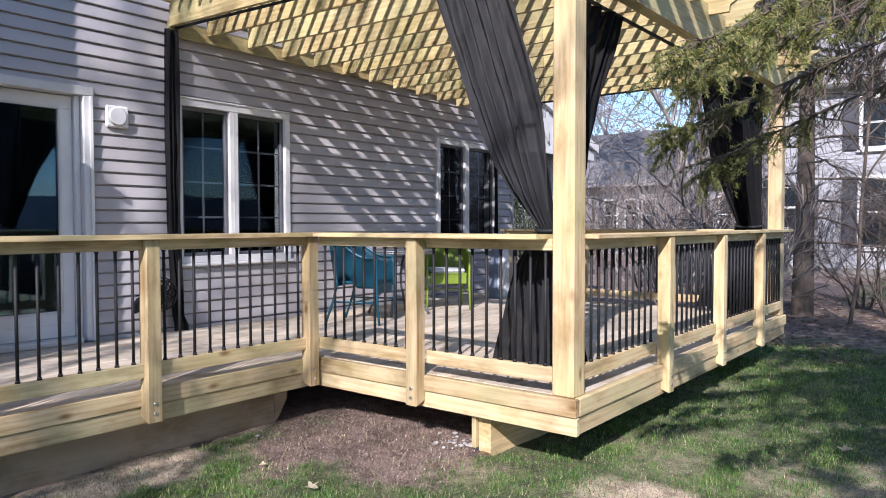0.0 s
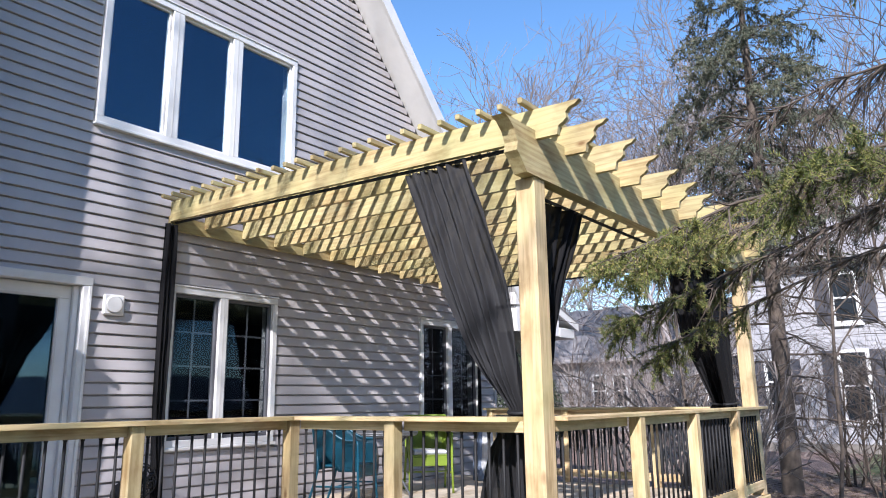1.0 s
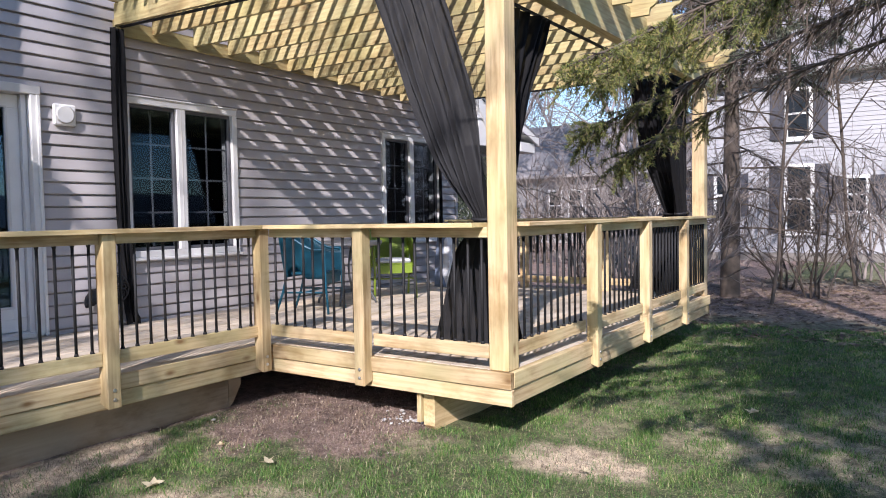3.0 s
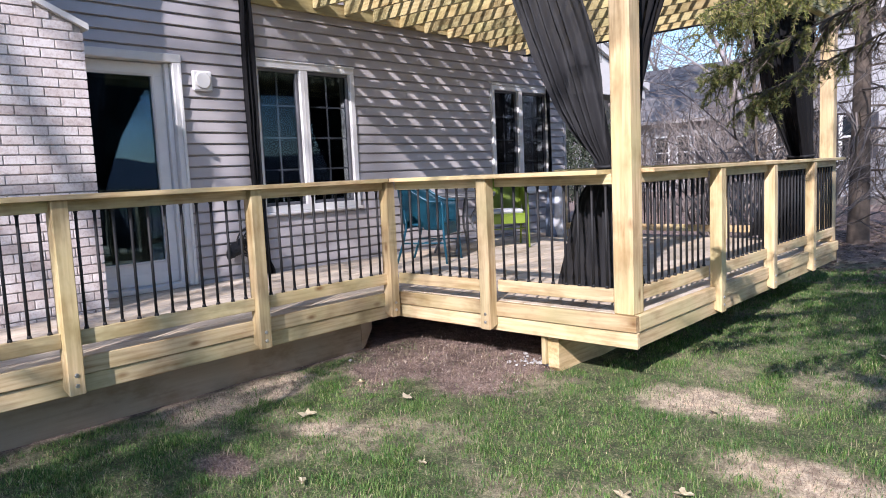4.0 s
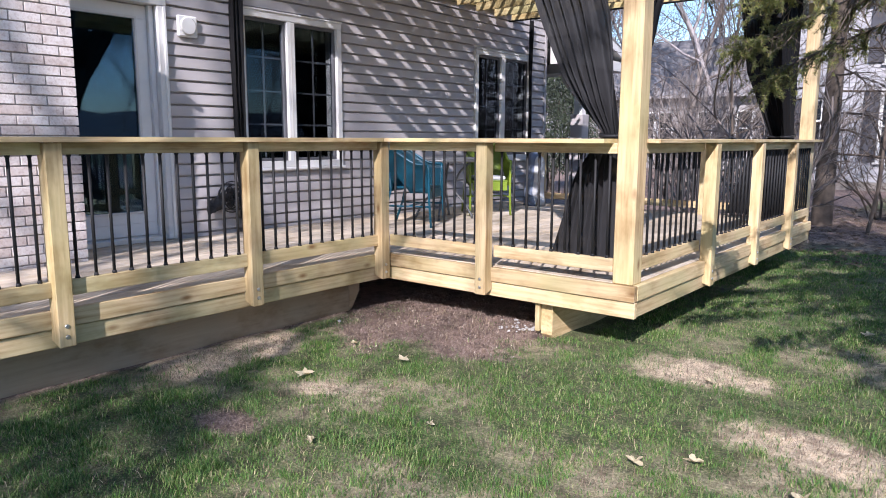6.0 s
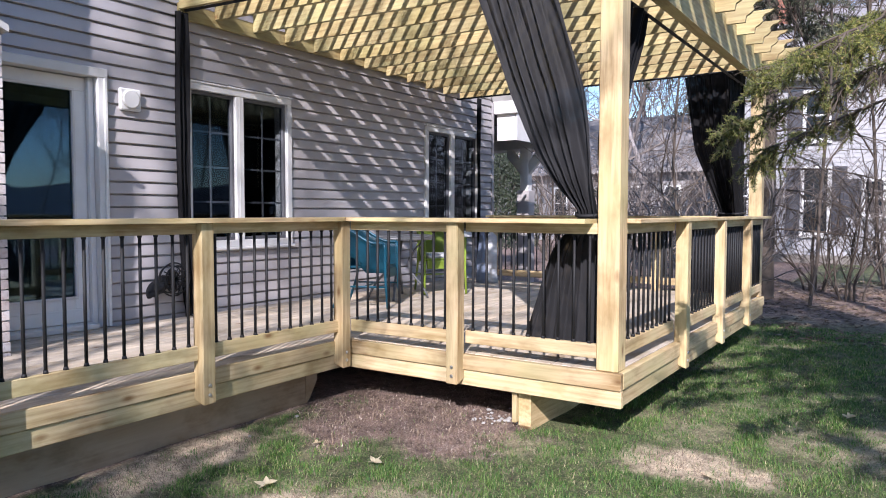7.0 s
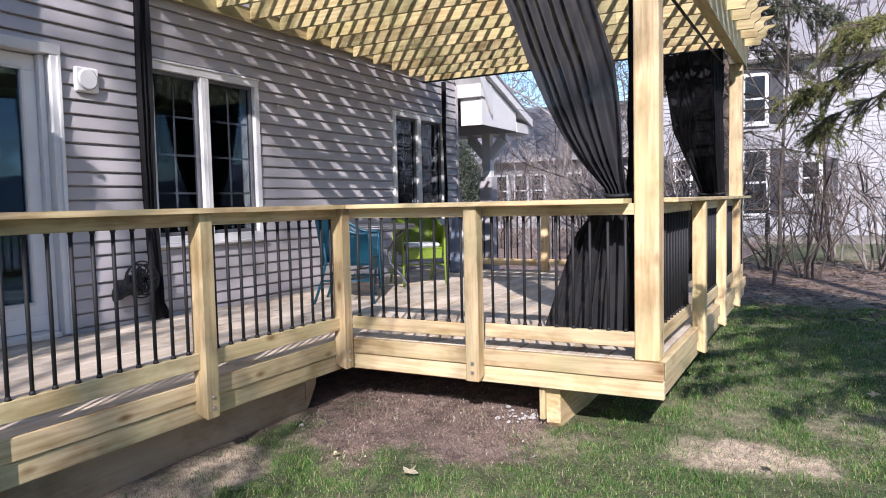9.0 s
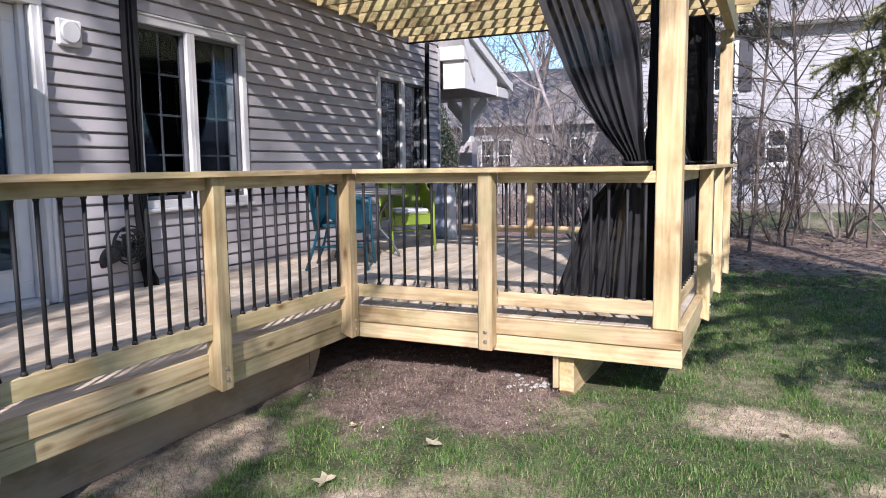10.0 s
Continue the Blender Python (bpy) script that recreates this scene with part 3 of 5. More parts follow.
def railpost(parent, x, y, out=(0, -1), w=0.092):
    """A square post with a slanted foot and two carriage bolts on its outer face."""
    bm = bmesh.new()
    ox, oy = out
    h = w / 2
    lo = 0.278
    ring0 = [(-h, -h), (h, -h), (h, h), (-h, h)]
    bot = [bm.verts.new((x + a, y + c, lo - 0.012 + (0.03 if (a * ox + c * oy) < 0 else 0.0) + 0.012)) for a, c in ring0]
    top = [bm.verts.new((x + a, y + c, 1.383)) for a, c in ring0]
    for i in range(4):
        bm.faces.new((bot[i], bot[(i + 1) % 4], top[(i + 1) % 4], top[i]))
    bm.faces.new(bot[::-1])
    bm.faces.new(top)
    bmesh.ops.bevel(bm, geom=list(bm.edges), offset=0.005, segments=1, affect="EDGES")
    p = part("post", bm, WOOD["z"], parent)
    for zz in (0.335, 0.395):
        b = bmesh.new()
        s = Vector((x + ox * h, y + oy * h, zz))
        cyl(b, s, s + Vector((ox, oy, 0)) * 0.006, 0.013, 10, 0.010)
        part("bolt", b, STEEL, p, "galvanised bolt head")
    return p


def rail_thing(label):
    return thing("deck_railing", label, "railing", "railings round the deck")


r1 = rail_thing("treated pine railing with black balusters along the narrow deck")
ys = [-1.16, 0.045, 1.25, 2.505]
for y in ys:
    railpost(r1, LX + 0.046, y + 0.046, (1, 0))
railpost(r1, LX + 0.046, 3.805, (1, 0))
for a, c in zip(ys, ys[1:] + [3.76]):
    bay(r1, "y", a + 0.092, c, LX + 0.03, 11)
bm = bmesh.new()
prism(bm, [(-3.885, -1.2), (-3.680, -1.2), (-3.680, 3.760), (-3.885, 3.965)], "z", 1.384, 1.412)
part("rail_cap", bm, WOOD["y"], r1)

r2 = rail_thing("treated pine railing with black balusters across the deck front")
railpost(r2, -2.765, FY - 0.046, (0, -1))
bay(r2, "x", LX + 0.092, -2.811, FY - 0.02, 9)
bay(r2, "x", -2.719, -1.775, FY + 0.03, 9)
bm = bmesh.new()
prism(bm, [(-3.677, 3.765), (-1.80, 3.765), (-1.80, 3.965), (-3.88, 3.965)], "z", 1.384, 1.412)
part("rail_cap", bm, WOOD["x"], r2)

r3 = rail_thing("treated pine railing with black balusters along the lawn side")
rys = [5.18, 6.39, 7.60]
for y in rys:
    railpost(r3, FX + 0.012, y + 0.046, (1, 0))
bay(r3, "y", 4.055, 5.18, FX - 0.06, 11)
bay(r3, "y", 5.272, 6.39, FX - 0.02, 11)
bay(r3, "y", 6.482, 7.60, FX - 0.02, 11)
bay(r3, "y", 7.692, 8.60, FX - 0.02, 9)
part("rail_cap", boxed(-1.745, -1.555, 4.055, 8.79, 1.384, 1.412, bev=0.004), WOOD["y"], r3)

r4 = rail_thing("treated pine railing with black balusters at the deck's far end")
bxs = [-5.20, -4.03, -2.86]
for x in bxs:
    railpost(r4, x, BACK - 0.06, (0, 1))
bay(r4, "x", -2.812, -1.775, BACK - 0.06, 10)
bay(r4, "x", -3.982, -2.908, BACK - 0.06, 11)
bay(r4, "x", -5.152, -4.078, BACK - 0.06, 11)
part("rail_cap", boxed(-5.28, -1.80, BACK - 0.15, BACK + 0.03, 1.384, 1.412, bev=0.004), WOOD["x"], r4)

# ---- pergola ----
perg = thing("pergola", "treated pine pergola with scalloped rafter tails over the deck", "pergola")
POSTS = [(-1.705, 3.975), (-1.705, 8.655)]
for x, y in POSTS:
    part("post", boxed(x - 0.07, x + 0.07, y - 0.07, y + 0.07, 0.478, 2.905, bev=0.006), WOOD["z"], perg)
FALL = 0.034                   # the roof drops this much for each metre away from the house at its front


def lift(x, y=3.925):
    """Height that the roof's slope adds at a place, over its level at the front corner; the far end lies lower and level."""
    f = max(0.0, min(1.0, (y - 3.925) / 4.8))
    return FALL * (-1.70 - x) * (1 - f) - 0.05 * f


bm = bmesh.new()
out = [(3.55, 3.215), (3.60, 3.205), (3.665, 3.15), (3.70, 3.08), (3.69, 3.02), (3.73, 2.985), (3.80, 2.905), (8.95, 2.905), (8.98, 2.96), (9.05, 3.0), (9.10, 3.1), (9.2, 3.215)]
prism(bm, out, "x", -1.715, -1.62)
part("side_beam", bm, ROOFWOOD["y"], perg)
TAIL = [(-1.30, 3.362), (-1.335, 3.335), (-1.375, 3.325), (-1.40, 3.295), (-1.395, 3.26), (-1.42, 3.235), (-1.455, 3.215), (-1.465, 3.160)]
for k in range(12):
    y = 3.925 + k * 0.436 - (0.04 if k == 1 else 0)
    bm = bmesh.new()
    prism(bm, [(W + 0.045, 3.160), (W + 0.045, 3.362)] + TAIL, "y", y, y + 0.038)
    for q in bm.verts:
        q.co.z += lift(q.co.x, q.co.y)
    part("rafter", bm, ROOFWOOD["x"], perg)
for k in range(26):
    x = -1.645 - k * 0.1640
    bm = boxed(x - 0.018, x + 0.018, 3.790 + random.uniform(-0.018, 0.018), 8.86, 3.363, 3.402, bev=0.003)
    for q in bm.verts:
        q.co.z += lift(q.co.x, q.co.y)
    part("purlin", bm, ROOFWOOD["y"], perg)
part("ledger", boxed(W + 0.004, W + 0.043, 3.93, 8.75, 3.215, 3.360, bev=0.004), ROOFWOOD["y"], perg)

# ---- curtain rods and curtains ----
def rod(p, q, label):
    t = thing("curtain_rod", label, "curtain rod", "curtain rods under the pergola")
    bm = bmesh.new()
    cyl(bm, p, q, 0.013, 10)
    part("bar", bm, BLACK, t)
    for e in (p, q):
        bm = bmesh.new()
        v = Vector(e)
        box(bm, v.x - 0.012, v.x + 0.012, v.y - 0.012, v.y + 0.012, v.z, v.z + 0.018)
        part("bracket", bm, BLACK, t)


rod((W + 0.06, 3.985, 3.150 + lift(W)), (-1.82, 3.985, 3.150), "black metal curtain rod under the front rafter")
rod((W + 0.06, 8.64, 3.098), (-1.86, 8.64, 3.098), "black metal curtain rod under the far rafter")
rod((-1.83, 4.08, 2.888), (-1.83, 8.56, 2.888), "black metal curtain rod under the side beam")


def curtain(label, rows, folds, material, seed, amp=0.035):
    """A hanging cloth. rows: (z, end a, end b) in plan from top to bottom; folds run down it."""
    rnd = random.Random(seed)
    ph = [rnd.uniform(0, 6.28) for _ in range(4)]
    cols, lev = folds * 14, 60
    verts, faces = [], []
    zs = [r[0] for r in rows]
    for i in range(lev + 1):
        u = i / lev
        z = zs[0] + (zs[-1] - zs[0]) * u
        for r0, r1 in zip(rows, rows[1:]):
            if r0[0] >= z >= r1[0]:
                f = (r0[0] - z) / (r0[0] - r1[0])
                a = Vector(r0[1]).lerp(Vector(r1[1]), f)
                c = Vector(r0[2]).lerp(Vector(r1[2]), f)
                break
        wdt = (c - a).length
        nrm = Vector((-(c - a).y, (c - a).x)).normalized()
        am = min(amp * 1.5, amp * (0.6 + 0.25 / max(wdt, 0.12)))
        for j in range(cols + 1):
            v = j / cols
            vv = v + 0.05 * math.sin(v * 7 + ph[3]) + 0.03 * math.sin(v * 15 + ph[2] + u * 2.0) + 0.02 * math.sin(u * 5 + v * 4 + ph[1])
            deep = 0.35 + 0.65 * noise.noise((v * folds * 0.8, u * 1.6, seed * 1.7)) ** 2 * 4
            s = math.sin(vv * folds * math.tau + ph[0]) * am * min(1.3, deep)
            s += 0.55 * am * noise.noise((vv * folds * 2.2, u * 2.5, seed * 3.1 + 5))
            s += 0.34 * am * noise.noise((vv * folds * 6.0 + u * 3.0, u * 9.0, seed * 5.3 + 9))
            p = a.lerp(c, v) + nrm * s
            verts.append((p.x, p.y, z + 0.012 * math.sin(v * 9 + ph[1]) * (u if i == lev else 0)))
    w = cols + 1
    for i in range(lev):
        for j in range(cols):
            k = i * w + j
            faces.append((k, k + 1, k + w + 1, k + w))
    t = thing("curtain", label, "curtain", "black curtains of the pergola")
    raw("cloth", verts, faces, material, t, True)
    return t


def tieback(t, x, y, z, rx, ry):
    bm = bmesh.new()
    pts = [(x + rx * math.cos(k * math.tau / 16), y + ry * math.sin(k * math.tau / 16), z + 0.012 * math.sin(k * math.tau / 16)) for k in range(17)]
    tube(bm, pts, 0.013, 6)
    part("tieback", bm, BLACK, t)


def hooks(t, a, c, z, count):
    for k in range(count):
        f = (k + 0.5) / count
        p = Vector(a).lerp(Vector(c), f)
        bm = bmesh.new()
        tube(bm, [(p.x + 0.0, p.y + 0.02 * math.cos(q * math.tau / 8), z + 0.02 * math.sin(q * math.tau / 8)) for q in range(9)], 0.004, 5)
        part("ring", bm, BLACK, t)


def sheer_layer(t, rows, y):
    """The single layer of cloth between the gathered part and the post."""
    verts, faces = [], []
    for z, a, c in rows:
        for k in range(13):
            verts.append((a + (c - a) * k / 12, y + 0.008 * math.sin(k * 1.9) + 0.012, z))
    for i in range(len(rows) - 1):
        for k in range(12):
            q = i * 13 + k
            faces.append((q, q + 1, q + 14, q + 13))
    raw("sheer_layer", verts, faces, VOILE_SINGLE, t, True)


c1 = curtain("sheer black outdoor curtain drawn aside and tied to the post",
             [(3.155, (-2.77, 3.985), (-2.20, 3.985)), (2.87, (-2.665, 3.985), (-2.10, 3.985)), (2.50, (-2.53, 3.99), (-1.99, 3.99)), (2.20, (-2.415, 4.00), (-1.90, 4.00)),
              (2.00, (-2.335, 4.02), (-1.875, 4.02)), (1.82, (-2.245, 4.03), (-1.865, 4.03)), (1.66, (-2.145, 4.05), (-1.86, 4.05)), (1.54, (-2.05, 4.07), (-1.855, 4.07)),
              (1.44, (-1.97, 4.09), (-1.85, 4.09)), (1.36, (-2.05, 4.11), (-1.85, 4.11)), (1.20, (-2.20, 4.15), (-1.85, 4.14)), (0.90, (-2.33, 4.23), (-1.86, 4.19)), (0.50, (-2.49, 4.32), (-1.86, 4.24))], 6, VOILE, 3, 0.055)
tieback(c1, -1.91, 4.09, 1.44, 0.078, 0.045)
hooks(c1, (-2.75, 3.985), (-1.92, 3.985), 3.160, 12)
sheer_layer(c1, [(3.14, -2.22, -1.88), (2.70, -2.10, -1.90), (2.10, -1.92, -1.88)], 3.995)
c2 = curtain("sheer black outdoor curtain tied against the corner post",
             [(2.875, (-1.83, 4.10), (-1.83, 4.92)), (2.2, (-1.83, 4.10), (-1.83, 4.52)), (1.44, (-1.83, 4.08), (-1.83, 4.22)), (1.2, (-1.83, 4.08), (-1.83, 4.26)), (0.53, (-1.84, 4.10), (-1.88, 4.5))], 7, VOILE_THICK, 5)
tieback(c2, -1.83, 4.15, 1.44, 0.05, 0.09)
c3 = curtain("sheer black outdoor curtain at the deck's far end, tied aside",
             [(3.085, (-2.54, 8.64), (-1.84, 8.62)), (2.2, (-2.40, 8.60), (-1.84, 8.60)), (1.45, (-2.08, 8.56), (-1.84, 8.56)), (1.2, (-2.28, 8.54), (-1.84, 8.54)), (0.53, (-2.5, 8.45), (-1.84, 8.45))], 8, VOILE_THICK, 8)
tieback(c3, -1.96, 8.56, 1.45, 0.14, 0.06)
c4 = curtain("black outdoor curtain gathered beside the far post",
             [(2.875, (-1.84, 7.75), (-1.84, 8.54)), (2.1, (-1.84, 7.95), (-1.84, 8.54)), (1.45, (-1.84, 8.25), (-1.84, 8.54)), (1.2, (-1.84, 8.2), (-1.84, 8.52)), (0.53, (-1.86, 7.5), (-1.86, 8.5))], 8, VOILE_THICK, 9)
tieback(c4, -1.84, 8.40, 1.45, 0.06, 0.16)
for y, wd, top, s in ((3.97, 0.10, 3.27, 21), (9.24, 0.015, 3.19, 22)):
    c = curtain("black outdoor curtain gathered tight against the house wall",
                [(top, (W + 0.06, y - wd), (W + 0.06, y + 0.04)), (1.5, (W + 0.06, y - wd), (W + 0.06, y + 0.04)), (0.62, (W + 0.06, y - wd * 0.6), (W + 0.06, y + 0.06)), (0.485, (W + 0.07, y - 0.04), (W + 0.09, y + 0.12))], 3, VOILE_THICK, s, 0.02)


# ---- furniture on the deck ----
def metal_chair(label, paint, x, y, turn, cushion=False):
    """A pressed-metal tub chair: arm and back shell in one sweep, seat with apron, splayed tube legs."""
    t = thing("patio_chair", label, "chair", "chairs on the deck")
    bm = bmesh.new()
    prism(bm, [(-0.22, -0.19), (0.22, -0.19), (0.245, 0.25), (-0.245, 0.25)], "z", 0.405, 0.425)
    bmesh.ops.bevel(bm, geom=list(bm.edges), offset=0.008, segments=2, affect="EDGES")
    part("seat", bm, paint, t)
    part("apron", boxed(-0.235, 0.235, 0.235, 0.255, 0.30, 0.405, bev=0.006), paint, t)

    def plan(f):
        """The sweep of the shell in plan, f from -1 (one arm's front) to 1."""
        g = abs(f)
        if g > 0.42:
            return Vector((math.copysign(0.262, f), 0.25 - 0.46 * (1 - g) / 0.58))
        a = f / 0.42 * math.pi / 2
        return Vector((0.262 * math.sin(a), -0.21 - 0.10 * math.cos(a)))

    n = 32
    for nm, lo, hi in (("side_panel", -1.0, -0.40), ("backrest", -0.40, 0.40), ("side_panel", 0.40, 1.0)):
        bm = bmesh.new()
        grid = []
        for i in range(n + 1):
            f = lo + (hi - lo) * i / n
            g = abs(f)
            rise = max(0.0, min(1.0, (0.86 - g) / 0.5))
            rise = rise * rise * (3 - 2 * rise)
            top = 0.66 + 0.20 * rise
            bot = 0.36 + (0.16 * max(0.0, 1 - abs(g - 0.52) / 0.2))
            p = plan(f)
            grid.append([bm.verts.new((p.x * (1 + 0.06 * q / 5), p.y - (0.075 * rise * q / 5), bot + (top - bot) * q / 5)) for q in range(6)])
        for c0, c1_ in zip(grid, grid[1:]):
            for q in range(5):
                bm.faces.new((c0[q], c1_[q], c1_[q + 1], c0[q + 1])).smooth = True
        bmesh.ops.solidify(bm, geom=list(bm.faces), thickness=0.010)
        part(nm, bm, paint, t)
    bm = bmesh.new()
    pts = []
    for i in range(41):
        f = -1 + i / 20
        rise = max(0.0, min(1.0, (0.86 - abs(f)) / 0.5))
        rise = rise * rise * (3 - 2 * rise)
        p = plan(f)
        pts.append((p.x * 1.06, p.y - 0.075 * rise, 0.66 + 0.20 * rise))
    tube(bm, pts, 0.014, 8)
    part("top_rim", bm, paint, t)
    for sx in (-1, 1):
        bm = bmesh.new()
        tube(bm, [(sx * 0.275, -0.36, 0.0), (sx * 0.27, -0.27, 0.22), (sx * 0.262, -0.22, 0.40), (sx * 0.262, -0.24, 0.58)], 0.015, 8)
        part("back_leg", bm, paint, t)
        bm = bmesh.new()
        tube(bm, [(sx * 0.275, 0.29, 0.0), (sx * 0.268, 0.262, 0.3), (sx * 0.272, 0.258, 0.60), (sx * 0.276, 0.25, 0.66)], 0.015, 8)
        part("front_leg", bm, paint, t)
        bm = bmesh.new()
        tube(bm, [(sx * 0.27, -0.27, 0.22), (sx * 0.268, 0.265, 0.22)], 0.009, 6)
        part("stretcher", bm, paint, t)
    bm = bmesh.new()
    tube(bm, [(-0.27, 0.0, 0.22), (0.27, 0.0, 0.22)], 0.009, 6)
    part("stretcher", bm, paint, t)
    if cushion:
        bm = boxed(-0.22, 0.22, -0.19, 0.235, 0.426, 0.475, bev=0.02)
        part("cushion", bm, PALECLOTH, t, "pale seat pad")
    t.matrix_world = pose(x, y, DECK + 0.001, 0, 0, turn) @ Matrix.Diagonal((0.92, 0.88, 1.0, 1.0))
    return t


metal_chair("teal painted metal tub chair standing near the wall", BLUE, -4.87, 5.50, -67)
metal_chair("lime green metal tub chair with pale seat pad", GREEN, -4.97, 6.97, -133, True)

table = thing("patio_table", "round grey metal patio table with curved legs", "table")
bm = bmesh.new()
cyl(bm, (0, 0, 0.69), (0, 0, 0.712), 0.42, 36)
cyl(bm, (0, 0, 0.665), (0, 0, 0.69), 0.405, 36, 0.42)
part("tabletop", bm, GREYMETAL, table)
for k in range(4):
    a = k * math.tau / 4 + 0.5
    bm = bmesh.new()
    tube(bm, [(math.cos(a) * r, math.sin(a) * r, z) for r, z in ((0.34, 0.0), (0.33, 0.04), (0.26, 0.16), (0.14, 0.30), (0.12, 0.42), (0.2, 0.56), (0.31, 0.665))], 0.014, 8)
    part("leg", bm, GREYMETAL, table)
table.matrix_world = pose(-5.05, 6.22, DECK + 0.001)

bundle = thing("furniture_cover", "bundled slate-grey cloth cover standing in the far corner", "cover")
for nm, mt, r0, h, off, sd in (("main_fold", BLUECLOTH, 0.105, 0.76, 0.0, 3.0), ("loose_fold", PALECLOTH, 0.07, 0.70, 0.085, 7.0)):
    bm = bmesh.new()
    ringv = []
    for i in range(15):
        z = h * i / 14
        row = []
        for k in range(28):
            a = k * math.tau / 28
            r = r0 * (1.15 - 0.45 * (i / 14) ** 2) * (1 + 0.16 * math.sin(5 * a + sd + z * 2) + 0.30 * noise.noise((math.cos(a) * 1.6, math.sin(a) * 1.6, z * 3 + sd)))
            if i == 14:
                r *= 0.35
            row.append(bm.verts.new((off + r * math.cos(a), r * math.sin(a) - off * 0.6, z)))
        ringv.append(row)
    for p0, p1 in zip(ringv, ringv[1:]):
        for k in range(28):
            bm.faces.new((p0[k], p0[(k + 1) % 28], p1[(k + 1) % 28], p1[k])).smooth = True
    bm.faces.new(ringv[0][::-1])
    bm.faces.new(ringv[-1])
    part(nm, bm, mt, bundle)
bundle.matrix_world = pose(-5.12, 8.32, DECK + 0.001, 0, 0, 20)

# black basket with a ball of scrolled wire on the wall
deco = thing("wire_ornament", "black wire scroll ornament with a dark pouch on the wall", "ornament")
OX, OY, OZ = W + 0.12, 3.77, 0.84


def wire(nm, pts, r):
    bm = bmesh.new()
    tube(bm, [(OX + d, OY + y, OZ + z) for d, y, z in pts], r, 5)
    part(nm, bm, BLACK, deco)


for d in (-0.05, 0.0, 0.05):
    rr = 0.150 - 0.5 * abs(d)
    wire("hoop", [(d, rr * math.cos(q * math.tau / 24), rr * math.sin(q * math.tau / 24)) for q in range(25)], 0.007)
for k in range(10):
    a = k * math.tau / 10
    wire("spoke", [(0.05 * math.sin(q * math.pi / 4), q / 4 * 0.13 * math.cos(a), q / 4 * 0.13 * math.sin(a)) for q in range(5)], 0.006)
for k in range(7):
    a = k * math.tau / 7 + 0.3
    cy, cz = 0.07 * math.cos(a), 0.07 * math.sin(a)
    wire("scroll", [(0.055, cy + 0.045 * (1 - q * 0.05) * math.cos(a + q * 0.6), cz + 0.045 * (1 - q * 0.05) * math.sin(a + q * 0.6)) for q in range(17)], 0.006)
bm = bmesh.new()
bmesh.ops.create_uvsphere(bm, u_segments=16, v_segments=12, radius=1)
for q in bm.verts:
    g = 1 + 0.30 * noise.noise(q.co * 2.1) + 0.15 * noise.noise(q.co * 5.0)
    q.co = Vector((W + 0.085 + q.co.x * 0.065 * g, 3.63 + q.co.y * 0.085 * g + 0.07 * q.co.z, 0.785 + q.co.z * 0.095 * g))
part("pouch", bm, DARK, deco)
part("bracket", boxed(W + 0.005, W + 0.075, 3.785, 3.815, 0.74, 0.92, bev=0.004), BLACK, deco)

# ---- ground ----
def height(x, y):
    z = 0.012 * noise.noise((x * 1.7, y * 1.7, 1.0)) + 0.006 * noise.noise((x * 6, y * 6, 2.0))
    d = math.hypot((x + 3.05) / 0.9, (y - 3.95) / 0.9)
    z += 0.03 * max(0.0, 1 - d)
    return z


def axis_steps(lo, hi, fine_lo, fine_hi, fine, coarse):
    v, out = lo, []
    while v < hi:
        out.append(v)
        if fine_lo <= v < fine_hi:
            v += fine
        else:
            gap = fine_lo - v if v < fine_lo else v - fine_hi
            v += max(fine, min(coarse, abs(gap) * 0.35 + fine))
    out.append(hi)
    return out


xs = axis_steps(-300, 300, -4.4, 2.6, 0.07, 60)
ysg = axis_steps(-120, 480, 0.0, 12.0, 0.07, 60)
verts = [(x, y, height(x, y) if -20 < x < 20 and -10 < y < 30 else 0.0) for y in ysg for x in xs]
cols = len(xs)
faces = [(j * cols + i, j * cols + i + 1, (j + 1) * cols + i + 1, (j + 1) * cols + i) for j in range(len(ysg) - 1) for i in range(cols - 1)]
ground = raw("ground", verts, faces, LAWN, None, True)
tagged(ground, "patchy spring lawn with bare and mulched places", "lawn", "", "structure")
vc = ground.data.color_attributes.new("wear", "FLOAT_COLOR", "POINT")
buf = np.ones((len(verts), 4), np.float32)
for i, (x, y, z) in enumerate(verts):
    buf[i, 0], buf[i, 1] = wear(x, y)
vc.data.foreach_set("color", buf.ravel())


def strips(name, label, items, material, category):
    """Thin bent blades: (x, y, z, heading, length, width, lean)."""
    v, f = [], []
    for x, y, z, a, ln, w, lean in items:
        ca, sa = math.cos(a), math.sin(a)
        k = len(v)
        px, py = -sa * w / 2, ca * w / 2
        mx, mz = ln * 0.55 * math.sin(lean * 0.5), ln * 0.55 * math.cos(lean * 0.5)
        tx, tz = mx + ln * 0.45 * math.sin(lean), mz + ln * 0.45 * math.cos(lean)
        v += [(x - px, y - py, z), (x + px, y + py, z), (x + ca * mx + px * 0.8, y + sa * mx + py * 0.8, z + mz), (x + ca * mx - px * 0.8, y + sa * mx - py * 0.8, z + mz), (x + ca * tx, y + sa * tx, z + tz)]
        f += [(k, k + 1, k + 2, k + 3), (k + 3, k + 2, k + 4)]
    ob = raw(name, v, f, material)
    return tagged(ob, label, category, "", "stuff")


